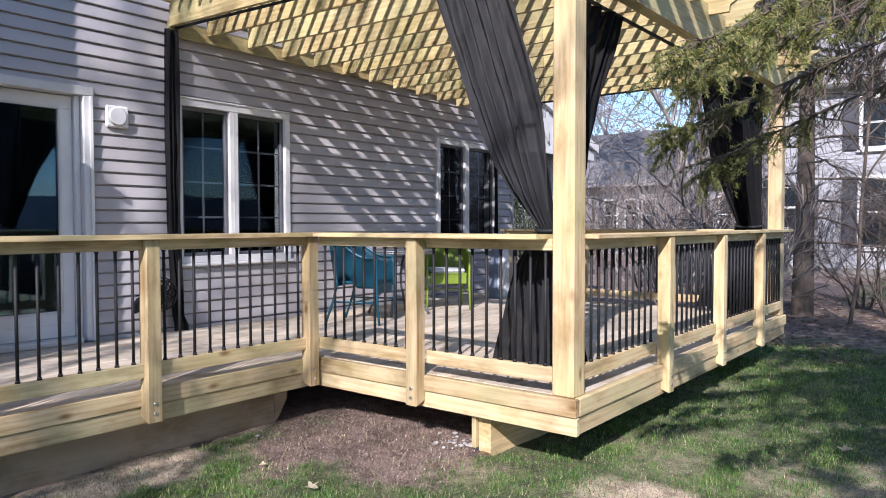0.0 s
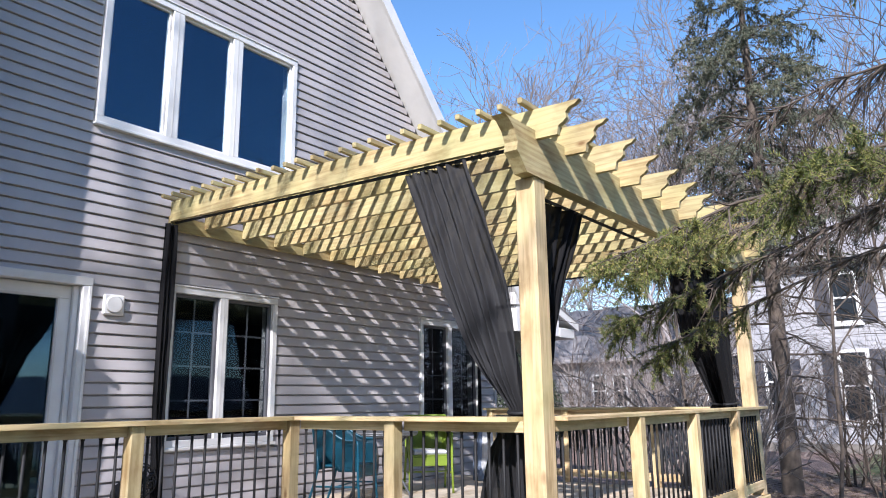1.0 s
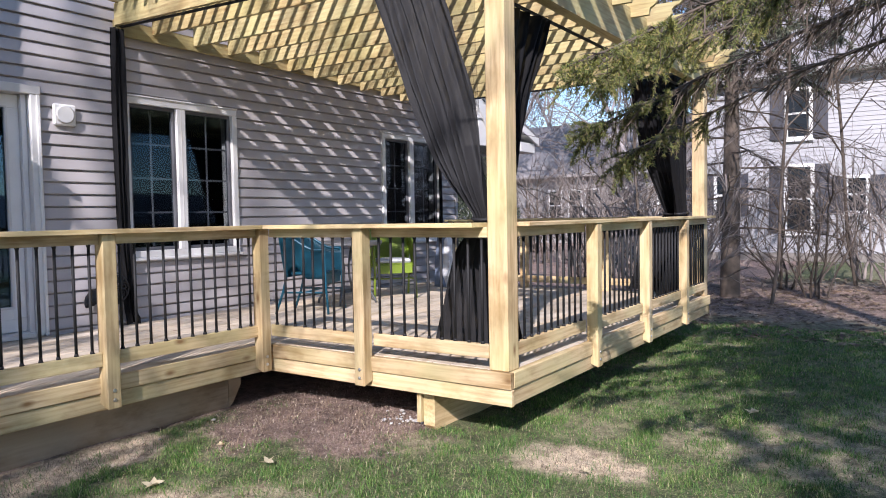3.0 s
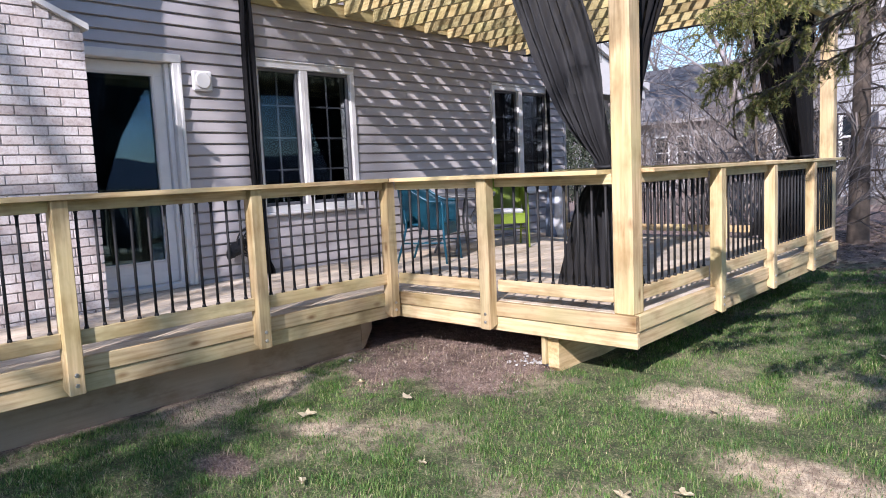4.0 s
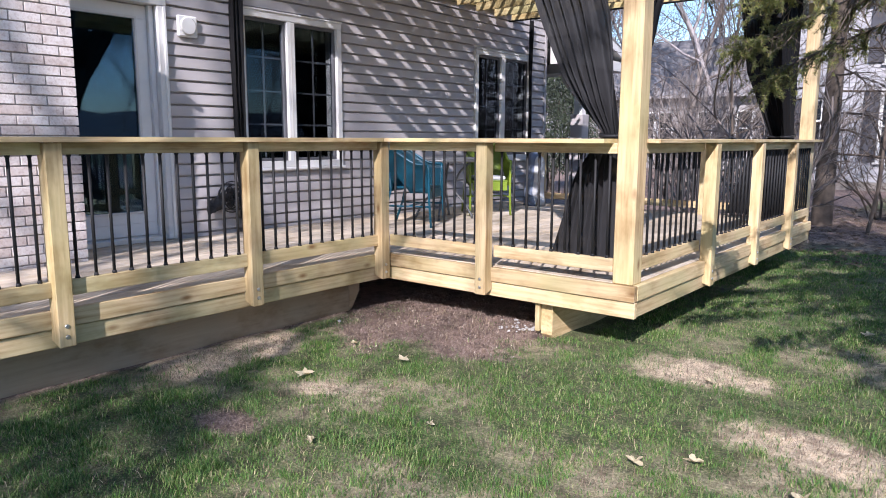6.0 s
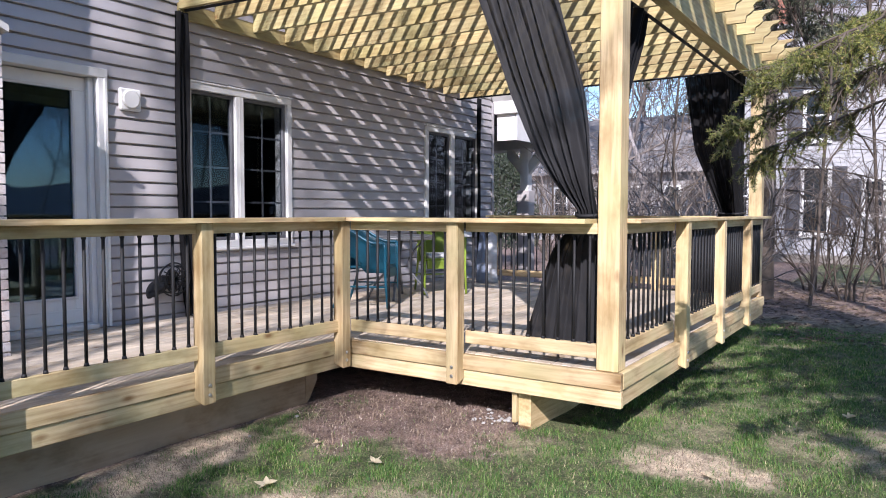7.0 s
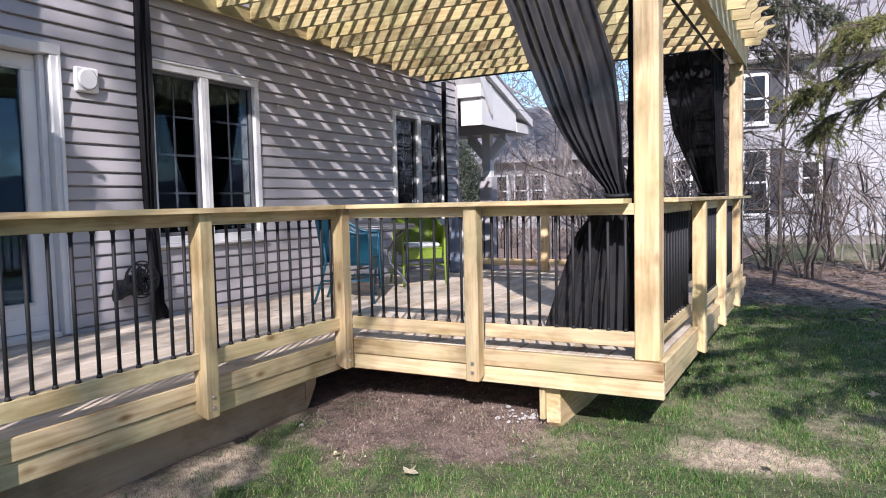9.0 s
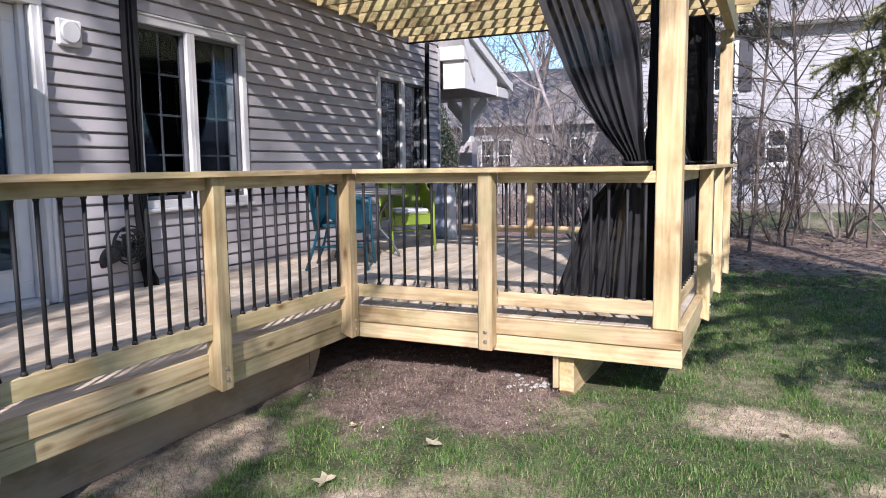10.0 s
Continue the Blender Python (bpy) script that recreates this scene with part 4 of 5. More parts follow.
rnd = random.Random(11)
blades, straw = [], []
for _ in range(560000):
    u = rnd.random()
    y = 0.2 + 9.6 * u ** 1.5
    x = rnd.uniform(-3.85, 1.2 + 0.12 * y)
    if x < -2.1 and y > 4.05:
        continue
    if math.hypot(x - 0.3, y + 0.2) < 1.1 and y < 0.6:
        continue
    d, m = wear(x, y)
    dens = (1 - 0.86 * d) * (1 - 0.985 * m)
    clump = 0.45 + 1.1 * noise.noise((x * 4.5, y * 4.5, 5.0)) + 0.9 * noise.noise((x * 15, y * 15, 8.0))
    if rnd.random() > dens * max(0.12, clump + 0.25):
        if rnd.random() < 0.05 + 0.16 * max(d, m):
            straw.append((x, y, height(x, y) + rnd.uniform(0.002, 0.012), rnd.uniform(0, 6.28), rnd.uniform(0.02, 0.07), rnd.uniform(0.0015, 0.003), rnd.uniform(1.25, 1.65)))
        continue
    far = 1 + max(0, y - 4) * 0.12
    blades.append((x, y, height(x, y) - 0.003, rnd.uniform(0, 6.28), rnd.uniform(0.012, 0.034) * (1 + 1.3 * max(0, clump - 0.45)), rnd.uniform(0.0022, 0.0044) * far, rnd.uniform(0.45, 1.5)))
for _ in range(1500):
    x, y = rnd.uniform(-3.9, -2.3), rnd.uniform(2.9, 4.6)
    if wear(x, y)[1] > 0.4:
        straw.append((x, y, height(x, y) + rnd.uniform(0.002, 0.02), rnd.uniform(0, 6.28), rnd.uniform(0.012, 0.05), rnd.uniform(0.002, 0.005), rnd.uniform(1.25, 1.65)))
for _ in range(70):
    x, y = rnd.gauss(-3.0, 0.25), rnd.gauss(3.9, 0.08)
    straw.append((x, y, height(x, y), rnd.uniform(0, 6.28), rnd.uniform(0.04, 0.09), 0.002, rnd.uniform(0.2, 0.9)))
strips("grass", "short patchy spring grass on the lawn", blades, BLADE, "grass")
strips("dry_straw", "dry straw and twigs strewn over bare soil", straw, STRAW, "straw")

chips = []
for _ in range(4200):
    x, y = rnd.uniform(-3.95, -2.2), rnd.uniform(2.9, 4.7)
    if wear(x, y)[1] > 0.35:
        chips.append((x, y, height(x, y) + rnd.uniform(0.001, 0.012), rnd.uniform(0, 6.28), rnd.uniform(0.008, 0.028), rnd.uniform(0.003, 0.008), rnd.uniform(1.3, 1.7)))
strips("mulch_chips", "shredded bark mulch chips in brown and grey", chips, MULCHCHIP, "mulch")

# leaf litter beyond the lawn
v, f = [], []
for _ in range(9000):
    x, y = rnd.uniform(-4, 7), rnd.uniform(8.6, 17)
    if y < 9.3 and x < -1.5:
        continue
    a, s, tz = rnd.uniform(0, 6.28), rnd.uniform(0.02, 0.05), rnd.uniform(-0.02, 0.03)
    k, z = len(v), height(x, y) + 0.008
    v += [(x + s * math.cos(a + q), y + s * math.sin(a + q), z + (tz if q in (0, 3.1) else 0.004)) for q in (0, 1.5, 3.1, 4.6)]
    f.append((k, k + 1, k + 2, k + 3))
tagged(raw("leaf_litter", v, f, LITTER), "brown fallen leaves under the shrubs", "leaf litter", "", "stuff")


def fallen_leaf(x, y, s, turn, material):
    """One lobed dry leaf lying curled on the grass."""
    bm = bmesh.new()
    c = bm.verts.new((0, 0, 0.012))
    rim_ = []
    for k in range(20):
        a = k * math.tau / 20
        r = s * (0.75 + 0.3 * math.cos(5 * a) + 0.08 * math.sin(11 * a))
        rim_.append(bm.verts.new((r * math.cos(a), r * 0.8 * math.sin(a), 0.018 + 0.35 * r * abs(math.sin(a)) + 0.006 * math.sin(3 * a))))
    for k in range(20):
        bm.faces.new((c, rim_[k], rim_[(k + 1) % 20]))
    bmesh.ops.solidify(bm, geom=list(bm.faces), thickness=0.0015)
    ob = part("fallen_leaf", bm, material)
    tagged(ob, "curled dry fallen leaf lying on the grass", "leaf", "fallen leaves on the lawn")
    ob.matrix_world = pose(x, y, height(x, y) + 0.012, 8, -6, turn)


for k, (x, y, s) in enumerate(((-2.69, 2.88, 0.055), (-2.95, 2.30, 0.06), (-0.95, 2.45, 0.05), (-0.75, 2.62, 0.05), (-0.30, 2.55, 0.05), (-1.05, 3.72, 0.045), (-0.5, 5.4, 0.05), (-2.2, 1.7, 0.03), (-1.9, 2.2, 0.025), (-3.2, 2.95, 0.03))):
    fallen_leaf(x, y, s, k * 67, DRYLEAF)

for k in range(30):
    bm = bmesh.new()
    bmesh.ops.create_icosphere(bm, subdivisions=1, radius=rnd.uniform(0.008, 0.022))
    for q in bm.verts:
        q.co *= rnd.uniform(0.75, 1.2)
        q.co.z *= 0.6
    x, y = rnd.gauss(-2.52, 0.09), rnd.gauss(4.05, 0.09)
    if k > 27:
        x, y = rnd.gauss(-3.72, 0.05), rnd.gauss(3.2, 0.25)
    ob = part("pebble", bm, STONE)
    tagged(ob, "small pale stone half sunk in the mulch", "stone", "stones by the beam")
    ob.location = (x, y, height(x, y) + 0.012)


# ---- trees ----
class Wood:
    """Collects tapered tubes into one mesh."""

    def __init__(self):
        self.v, self.f = [], []
        self.stem = None

    def limb(self, pts, r0, r1, seg):
        n = len(pts)
        base = len(self.v)
        u = None
        for i, p in enumerate(pts):
            t = (pts[min(i + 1, n - 1)] - pts[max(i - 1, 0)]).normalized()
            u = t.orthogonal().normalized() if u is None else (u - t * u.dot(t)).normalized()
            w = t.cross(u)
            r = r0 + (r1 - r0) * i / (n - 1)
            for k in range(seg):
                a = k * math.tau / seg
                self.v.append(tuple(p + (u * math.cos(a) + w * math.sin(a)) * r))
        for i in range(n - 1):
            for k in range(seg):
                a, c = base + i * seg + k, base + i * seg + (k + 1) % seg
                self.f.append((a, c, c + seg, a + seg))

    def grow(self, rnd, p, d, ln, r, level, opts):
        """A limb and its side limbs; opts: spread, droop, children per level, wander."""
        n = 6 if level < 2 else 4
        pts = [p.copy()]
        dd = d.copy()
        for _ in range(n):
            dd = (dd + Vector((rnd.gauss(0, 1), rnd.gauss(0, 1), rnd.gauss(0, 1))) * opts["wander"] + Vector((0, 0, opts["rise"]))).normalized()
            pts.append(pts[-1] + dd * ln / n)
        last = level >= len(opts["kids"])
        if level == 0 and self.stem is None:
            self.stem = Wood()
        (self.stem if level == 0 else self).limb(pts, r, max(opts["rmin"], r * (0.55 if not last else 0.3)), 7 if level == 0 else (5 if level == 1 else 3))
        if last:
            return
        for k in range(opts["kids"][level]):
            q = rnd.uniform(opts["low"] if level == 0 else 0.15, 1.0)
            i = min(n - 1, int(q * n))
            b = pts[i].lerp(pts[i + 1], q * n - i)
            t = (pts[i + 1] - pts[i]).normalized()
            side = Vector((rnd.gauss(0, 1), rnd.gauss(0, 1), rnd.gauss(0, 1)))
            side = (side - t * side.dot(t)).normalized()
            nd = (t * math.cos(opts["spread"]) + side * math.sin(opts["spread"])).normalized()
            self.grow(rnd, b, nd, ln * rnd.uniform(0.42, 0.68) * (1.05 - 0.35 * q if level == 0 else 1), max(opts["rmin"], r * rnd.uniform(0.38, 0.55)), level + 1, opts)


def mesh_of(w, name, material):
    me = bpy.data.meshes.new(name)
    me.from_pydata(w.v, [], w.f)
    me.polygons.foreach_set("use_smooth", [True] * len(me.polygons))
    me.materials.append(material)
    return me


def bare_tree(seed, h, r, kids, material, rmin, spread=0.75, rise=0.05, wander=0.13, low=0.3):
    w = Wood()
    w.grow(random.Random(seed), Vector((0, 0, -0.1)), Vector((0, 0, 1)), h, r, 0, dict(spread=spread, rise=rise, kids=kids, wander=wander, rmin=rmin, low=low))
    return (("trunk", mesh_of(w.stem, "trunk", material)), ("crown", mesh_of(w, "crown", material)))


def shrub(seed, h, stems, material, rmin):
    rnd = random.Random(seed)
    out = []
    for _ in range(stems):
        w = Wood()
        a = rnd.uniform(0, 6.28)
        d = Vector((math.cos(a) * rnd.uniform(0.1, 0.8), math.sin(a) * rnd.uniform(0.1, 0.8), 1)).normalized()
        w.grow(rnd, Vector((math.cos(a) * 0.18, math.sin(a) * 0.18, -0.05)), d, h * rnd.uniform(0.6, 1.0), rnd.uniform(0.012, 0.03), 1, dict(spread=0.6, rise=0.04, kids=(0, 5, 3), wander=0.16, rmin=rmin, low=0.2))
        out.append(("stem", mesh_of(w, "stem", material)))
    return out


def plant(name, me, x, y, scale, turn, label, category, group):
    t = thing(name, label, category, group)
    for nm, piece in me:
        part(nm, piece, None, t)
    t.matrix_world = pose(x, y, 0, 0, 0, turn) @ Matrix.Scale(scale, 4)
    return t


tall = [bare_tree(s, 11, 0.10, (11, 7, 6, 3), PALETWIG if s == 3 else TWIG, 0.010) for s in (1, 2, 3)]
for k, (x, y, s) in enumerate(((-14.5, 26, 1.0), (-11.5, 30, 1.15), (-8.5, 27, 1.0), (-5.5, 31, 1.2), (-18, 34, 1.2), (-10, 41, 1.2), (-24, 37, 1.3), (-14, 45, 1.3), (-20, 46, 1.3), (-3, 42, 1.2), (-28, 48, 1.4), (-6, 50, 1.5), (4, 44, 1.3))):
    plant("bare_tree", tall[k % 3], x, y, s, k * 71, "tall bare deciduous tree with fine grey twigs", "tree", "bare trees behind the houses")
bush = [shrub(s, 2.6, 8, BARK if s == 4 else TWIG, 0.0042) for s in (4, 5, 6)]
spots = [(-1.0, 13.2), (0.1, 15.2), (0.9, 13.4), (-1.7, 14.6), (-2.9, 12.2), (-4.4, 13.6), (1.6, 16.0), (-0.5, 17.2), (-6.2, 17.5), (-9.2, 19.5), (2.8, 14.4), (-7.4, 22.5), (-12.5, 25.0)]
for k, (x, y) in enumerate(spots):
    plant("bare_shrub", bush[k % 3], x, y, 0.85 + 0.3 * ((k * 37) % 10) / 10 + (0.25 if y > 18 else 0), k * 53, "leafless many-stemmed shrub in leaf litter", "shrub", "bare shrubs behind the deck")
plant("bare_shrub", bush[1], -4.0, 11.6, 0.75, 20, "leafless many-stemmed shrub in leaf litter", "shrub", "bare shrubs behind the deck")
plant("bare_shrub", bush[2], -2.6, 10.4, 0.95, 120, "leafless many-stemmed shrub in leaf litter", "shrub", "bare shrubs behind the deck")
thick = [shrub(s, 3.2, 7, TWIG, 0.0042) for s in (34, 35, 36)]
for k, (x, y) in enumerate(((-4.6, 18.0), (-5.5, 19.6), (-3.9, 21.0), (-7.2, 17.4), (-8.4, 19.8), (-6.6, 21.4), (-9.8, 22.4), (-8.0, 24.4))):
    plant("bare_shrub", thick[k % 3], x, y, 0.85 + 0.3 * ((k * 41) % 10) / 10, k * 61, "tall leafless thicket of fine reddish-grey twigs", "shrub", "bare thickets before the low house")
sap = [bare_tree(s, 5.2, 0.03, (9, 6, 4), BARK, 0.006, 0.6) for s in (21, 22)]
for k, (x, y, s) in enumerate(((-1.5, 12.0, 1.0), (0.3, 13.4, 1.1), (-0.6, 15.6, 1.2), (-3.3, 11.4, 0.9), (1.9, 14.6, 1.0))):
    plant("sapling", sap[k % 2], x, y, s, k * 83, "thin dark leafless sapling in leaf litter", "tree", "saplings behind the deck")
big = bare_tree(9, 12, 0.12, (9, 5, 3), BARK, 0.010, 0.65)
plant("bare_tree", big, -0.5, -10.9, 1.0, 30, "large bare shade tree in the yard", "tree", "shade trees in the yard")
fine = bare_tree(12, 11, 0.10, (9, 6, 4), BARK, 0.009, 0.7)
plant("bare_tree", fine, 2.7, -7.8, 1.0, 60, "bare shade tree with fine twigs in the yard", "tree", "shade trees in the yard")
for k in range(38):
    a = radians(-205 + k * 7.0)
    d = 44 + 7 * ((k * 29) % 10) / 10
    plant("bare_tree", tall[k % 3], math.cos(a) * d, math.sin(a) * d, 0.75 + 0.2 * ((k * 13) % 7) / 7, k * 47, "bare tree on the far side of the yard", "tree", "bare trees round the yard")


# ---- spruces ----
def sprays(w, needles, rnd, pts, r0, twig_len, per_m, green_from, nlen, droop, density, nwid, bias=1.0):
    """A limb with side twigs; needles only where the limb is young."""
    w.limb(pts, r0, 0.003, 5)
    total = sum((c - a).length for a, c in zip(pts, pts[1:]))
    count = int(total * per_m)
    n = len(pts) - 1
    for k in range(count):
        q = 1 - 0.88 * rnd.random() ** bias
        i = min(n - 1, int(q * n))
        b = pts[i].lerp(pts[i + 1], q * n - i)
        t = (pts[i + 1] - pts[i]).normalized()
        side = t.cross(Vector((0, 0, 1))).normalized() * rnd.choice((-1, 1))
        d = (t * rnd.uniform(0.25, 0.9) + side * rnd.uniform(0.3, 1.0) + Vector((0, 0, rnd.uniform(-droop, 0.15)))).normalized()
        ln = twig_len * rnd.uniform(0.4, 1.1) * (1.15 - 0.6 * q)
        tp = [b]
        dd = d.copy()
        for _ in range(4):
            dd = (dd + Vector((rnd.gauss(0, 0.12), rnd.gauss(0, 0.12), rnd.gauss(-0.05 * droop, 0.1)))).normalized()
            tp.append(tp[-1] + dd * ln / 4)
        w.limb(tp, max(0.0032, r0 * 0.20), 0.0020, 3)
        green = q > green_from + rnd.uniform(-0.12, 0.12)
        shoots = [(tp, 1.0)]
        for _ in range(5):
            s = rnd.uniform(0.2, 1)
            j = min(3, int(s * 4))
            o = tp[j].lerp(tp[j + 1], s * 4 - j)
            e = ((tp[j + 1] - tp[j]).normalized() + Vector((rnd.gauss(0, 0.6), rnd.gauss(0, 0.6), rnd.gauss(-0.15, 0.35)))).normalized()
            sp = [o, o + e * ln * 0.22, o + e * ln * 0.42 + Vector((0, 0, -0.01))]
            w.limb(sp, 0.0018, 0.0012, 3)
            shoots.append((sp, 0.6))
        if not green:
            continue
        for sp, wt in shoots:
            m = len(sp) - 1
            slen = sum((c - a).length for a, c in zip(sp, sp[1:]))
            for _ in range(int(slen * density)):
                s = rnd.uniform(0.1, 1.0)
                j = min(m - 1, int(s * m))
                o = sp[j].lerp(sp[j + 1], s * m - j)
                t2 = (sp[j + 1] - sp[j]).normalized()
                e = (t2 * 0.7 + Vector((rnd.gauss(0, 1), rnd.gauss(0, 1), rnd.gauss(0.15, 1))).normalized()).normalized()
                tip = o + e * nlen * rnd.uniform(0.7, 1.15)
                ww = e.orthogonal().normalized() * nwid
                k0 = len(needles[0])
                needles[0].extend((tuple(o - ww), tuple(o + ww), tuple(tip)))
                needles[1].append((k0, k0 + 1, k0 + 2))


def limb_points(a, c, sag, rnd, n=8):
    a, c = Vector(a), Vector(c)
    return [a.lerp(c, k / n) + Vector((rnd.gauss(0, 0.025), rnd.gauss(0, 0.025), sag * math.sin(math.pi * k / n) + rnd.gauss(0, 0.02))) for k in range(n + 1)]


near = thing("spruce_tree", "old spruce with half-bare limbs reaching over the lawn", "tree")
w, needles, rnd = Wood(), ([], []), random.Random(6)
TX, TY = 2.75, 4.6
trunk = Wood()
trunk.limb([Vector((TX, TY, -0.1)), Vector((TX, TY, 2)), Vector((TX + 0.05, TY, 5)), Vector((TX, TY, 9)), Vector((TX, TY, 12))], 0.20, 0.03, 10)
REACH = [((TX, TY, 2.6), (-0.95, 3.42, 1.86), 0.28, 0.90), ((TX, TY, 2.5), (-0.80, 3.75, 1.78), 0.25, 0.92), ((TX, TY, 2.75), (-0.72, 3.25, 2.08), 0.22, 0.91),
         ((TX, 4.3, 2.75), (-0.48, 2.42, 2.00), 0.15, 0.91), ((TX, 4.3, 2.8), (-0.38, 2.80, 2.18), 0.15, 0.92), ((TX, 4.2, 2.9), (0.20, 2.05, 2.06), 0.12, 0.88),
         ((TX, TY, 3.0), (-0.35, 4.3, 2.25), 0.25, 1.4), ((TX, TY, 3.4), (-0.20, 3.4, 2.75), 0.2, 1.4), ((TX, TY, 3.9), (-0.1, 4.5, 3.1), 0.2, 1.4),
         ((TX, TY, 2.9), (0.1, 3.6, 2.45), 0.15, 1.4), ((TX, TY, 4.5), (0.2, 3.0, 3.6), 0.2, 0.98), ((TX, TY, 3.3), (0.3, 5.4, 2.6), 0.2, 1.4)]
for a, c, sag, gf in REACH:
    sprays(w, needles, rnd, limb_points(a, c, sag, rnd), 0.026, 0.34, 42, gf - 0.02, 0.022, 0.75, 500, 0.0019, 1.4)
for k in range(34):
    a = k * 2.4
    z = 3.4 + k * 0.24
    ln = 3.1 * (1 - k / 40)
    sprays(w, needles, rnd, limb_points((TX, TY, z), (TX + math.cos(a) * ln, TY + math.sin(a) * ln, z - 0.5), 0.2, rnd, 5), 0.022, 0.65, 11, 0.62, 0.045, 0.8, 80, 0.006)
part("trunk", mesh_of(trunk, "trunk", BARK), None, near)
tagged(part("limb_growth", mesh_of(w, "limb_growth", BARK), None, near), kind="stuff")
raw("foliage", needles[0], needles[1], NEEDLE, near)

far_spruce = thing("spruce_tree", "tall dark spruce with dead lower branches behind the deck", "tree")
w, needles, rnd = Wood(), ([], []), random.Random(16)
trunk = Wood()
trunk.limb([Vector((0, 0, -0.1)), Vector((0.03, 0, 3)), Vector((0, 0.03, 7)), Vector((0, 0, 11.5))], 0.17, 0.02, 9)
for k in range(80):
    a = k * 2.4 + rnd.uniform(-0.3, 0.3)
    z = 1.2 + (k / 80) * 10.0
    ln = 2.2 * (1 - (k / 82) ** 1.3) + 0.25
    sprays(w, needles, rnd, limb_points((0, 0, z), (math.cos(a) * ln, math.sin(a) * ln, z - 0.35 * ln * 0.6), 0.15, rnd, 5), 0.02, 0.75, 12, 0.08 if z > 3.9 else 1.4, 0.08, 0.7, 75, 0.010)
part("trunk", mesh_of(trunk, "trunk", BARK), None, far_spruce)
tagged(part("limb_growth", mesh_of(w, "limb_growth", BARK), None, far_spruce), kind="stuff")
raw("foliage", needles[0], needles[1], FARNEEDLE, far_spruce)
far_spruce.matrix_world = pose(-2.3, 12.9, 0)
# Three copies out of view, added and sized to cast shade on the lawn.
yard_spruce = copy_thing(far_spruce, pose(3.8, -0.85, 0, 0, 0, 100))
yard_spruce["label"] = "unseen tall dark spruce added to shade the lawn"
yard_spruce.scale = (0.95, 0.95, 0.85)
edge_spruce = copy_thing(far_spruce, pose(2.75, 1.0, 0, 0, 0, 220))
edge_spruce["label"] = "unseen tall dark spruce added to shade the lawn"
edge_spruce.scale = (0.8, 0.8, 0.98)
back_spruce = copy_thing(far_spruce, pose(1.0, -8.2, 0, 0, 0, 310))
back_spruce["label"] = "unseen tall dark spruce added to shade the lawn"
back_spruce.scale = (0.85, 0.85, 0.68)

# evergreen hedge past the porch
hedge = thing("evergreen_shrub", "dense dark evergreen shrub past the porch", "shrub")
rnd = random.Random(30)
v, f = [], []
for _ in range(16000):
    a, b_ = rnd.uniform(0, 6.28), math.asin(rnd.uniform(-0.3, 1))
    r = rnd.uniform(0.72, 1.05) * (1 + 0.15 * math.sin(5 * a) * math.cos(4 * b_))
    p = Vector((math.cos(a) * math.cos(b_) * r * 1.5, math.sin(a) * math.cos(b_) * r * 1.2, 0.9 + math.sin(b_) * r * 1.7))
    if p.z < 0.02:
        continue
    d = Vector((rnd.gauss(0, 1), rnd.gauss(0, 1), rnd.gauss(0.4, 1))).normalized() * 0.07
    s = d.orthogonal().normalized() * 0.022
    k = len(v)
    v += [tuple(p - s), tuple(p + s), tuple(p + d)]
    f.append((k, k + 1, k + 2))
raw("foliage", v, f, HEDGELEAF, hedge)
w = Wood()
for _ in range(9):
    a = rnd.uniform(0, 6.28)
    w.limb([Vector((0, 0, -0.05)), Vector((math.cos(a) * 0.4, math.sin(a) * 0.4, 0.9)), Vector((math.cos(a) * 1.0, math.sin(a) * 0.8, 1.9))], 0.03, 0.01, 5)
part("stem", mesh_of(w, "stem", BARK), None, hedge)
hedge.matrix_world = pose(-9.65, 16.5, 0) @ Matrix.Diagonal((0.75, 0.75, 1.25, 1.0))

# ---- neighbouring houses ----
def far_window(parent, x0, x1, z0, z1, y, shut=0.36, two=True):
    w = part("window", boxed(x0, x1, y - 0.05, y + 0.02, z0, z1, bev=0.01), WHITE, parent)
    zm = (z0 + z1) / 2
    for a, c in (((z0 + 0.09), zm - 0.03), (zm + 0.03, z1 - 0.09)) if two else ((z0 + 0.09, z1 - 0.09),):
        p = part("pane", boxed(x0 + 0.10, x1 - 0.10, y - 0.058, y - 0.051, a, c), DARKPANE, w)
    if shut:
        for a in (x0 - shut - 0.02, x1 + 0.02):
            s = part("shutter", boxed(a, a + shut, y - 0.06, y - 0.012, z0 + 0.02, z1 - 0.02, bev=0.008), SHUTTER, parent)
            for k in range(8):
                zz = z0 + 0.1 + (z1 - z0 - 0.2) * k / 7
                part("louvre", boxed(a + 0.04, a + shut - 0.04, y - 0.066, y - 0.061, zz - 0.03, zz + 0.03), SHUTTER, s)
    part("sill", boxed(x0 - 0.04, x1 + 0.04, y - 0.09, y - 0.051, z0 - 0.06, z0, bev=0.008), WHITE, parent)


DARKPANE, n_, l_, b_ = mat("far_pane", 0.08)
b_.inputs["Base Color"].default_value = (0.02, 0.025, 0.03, 1)


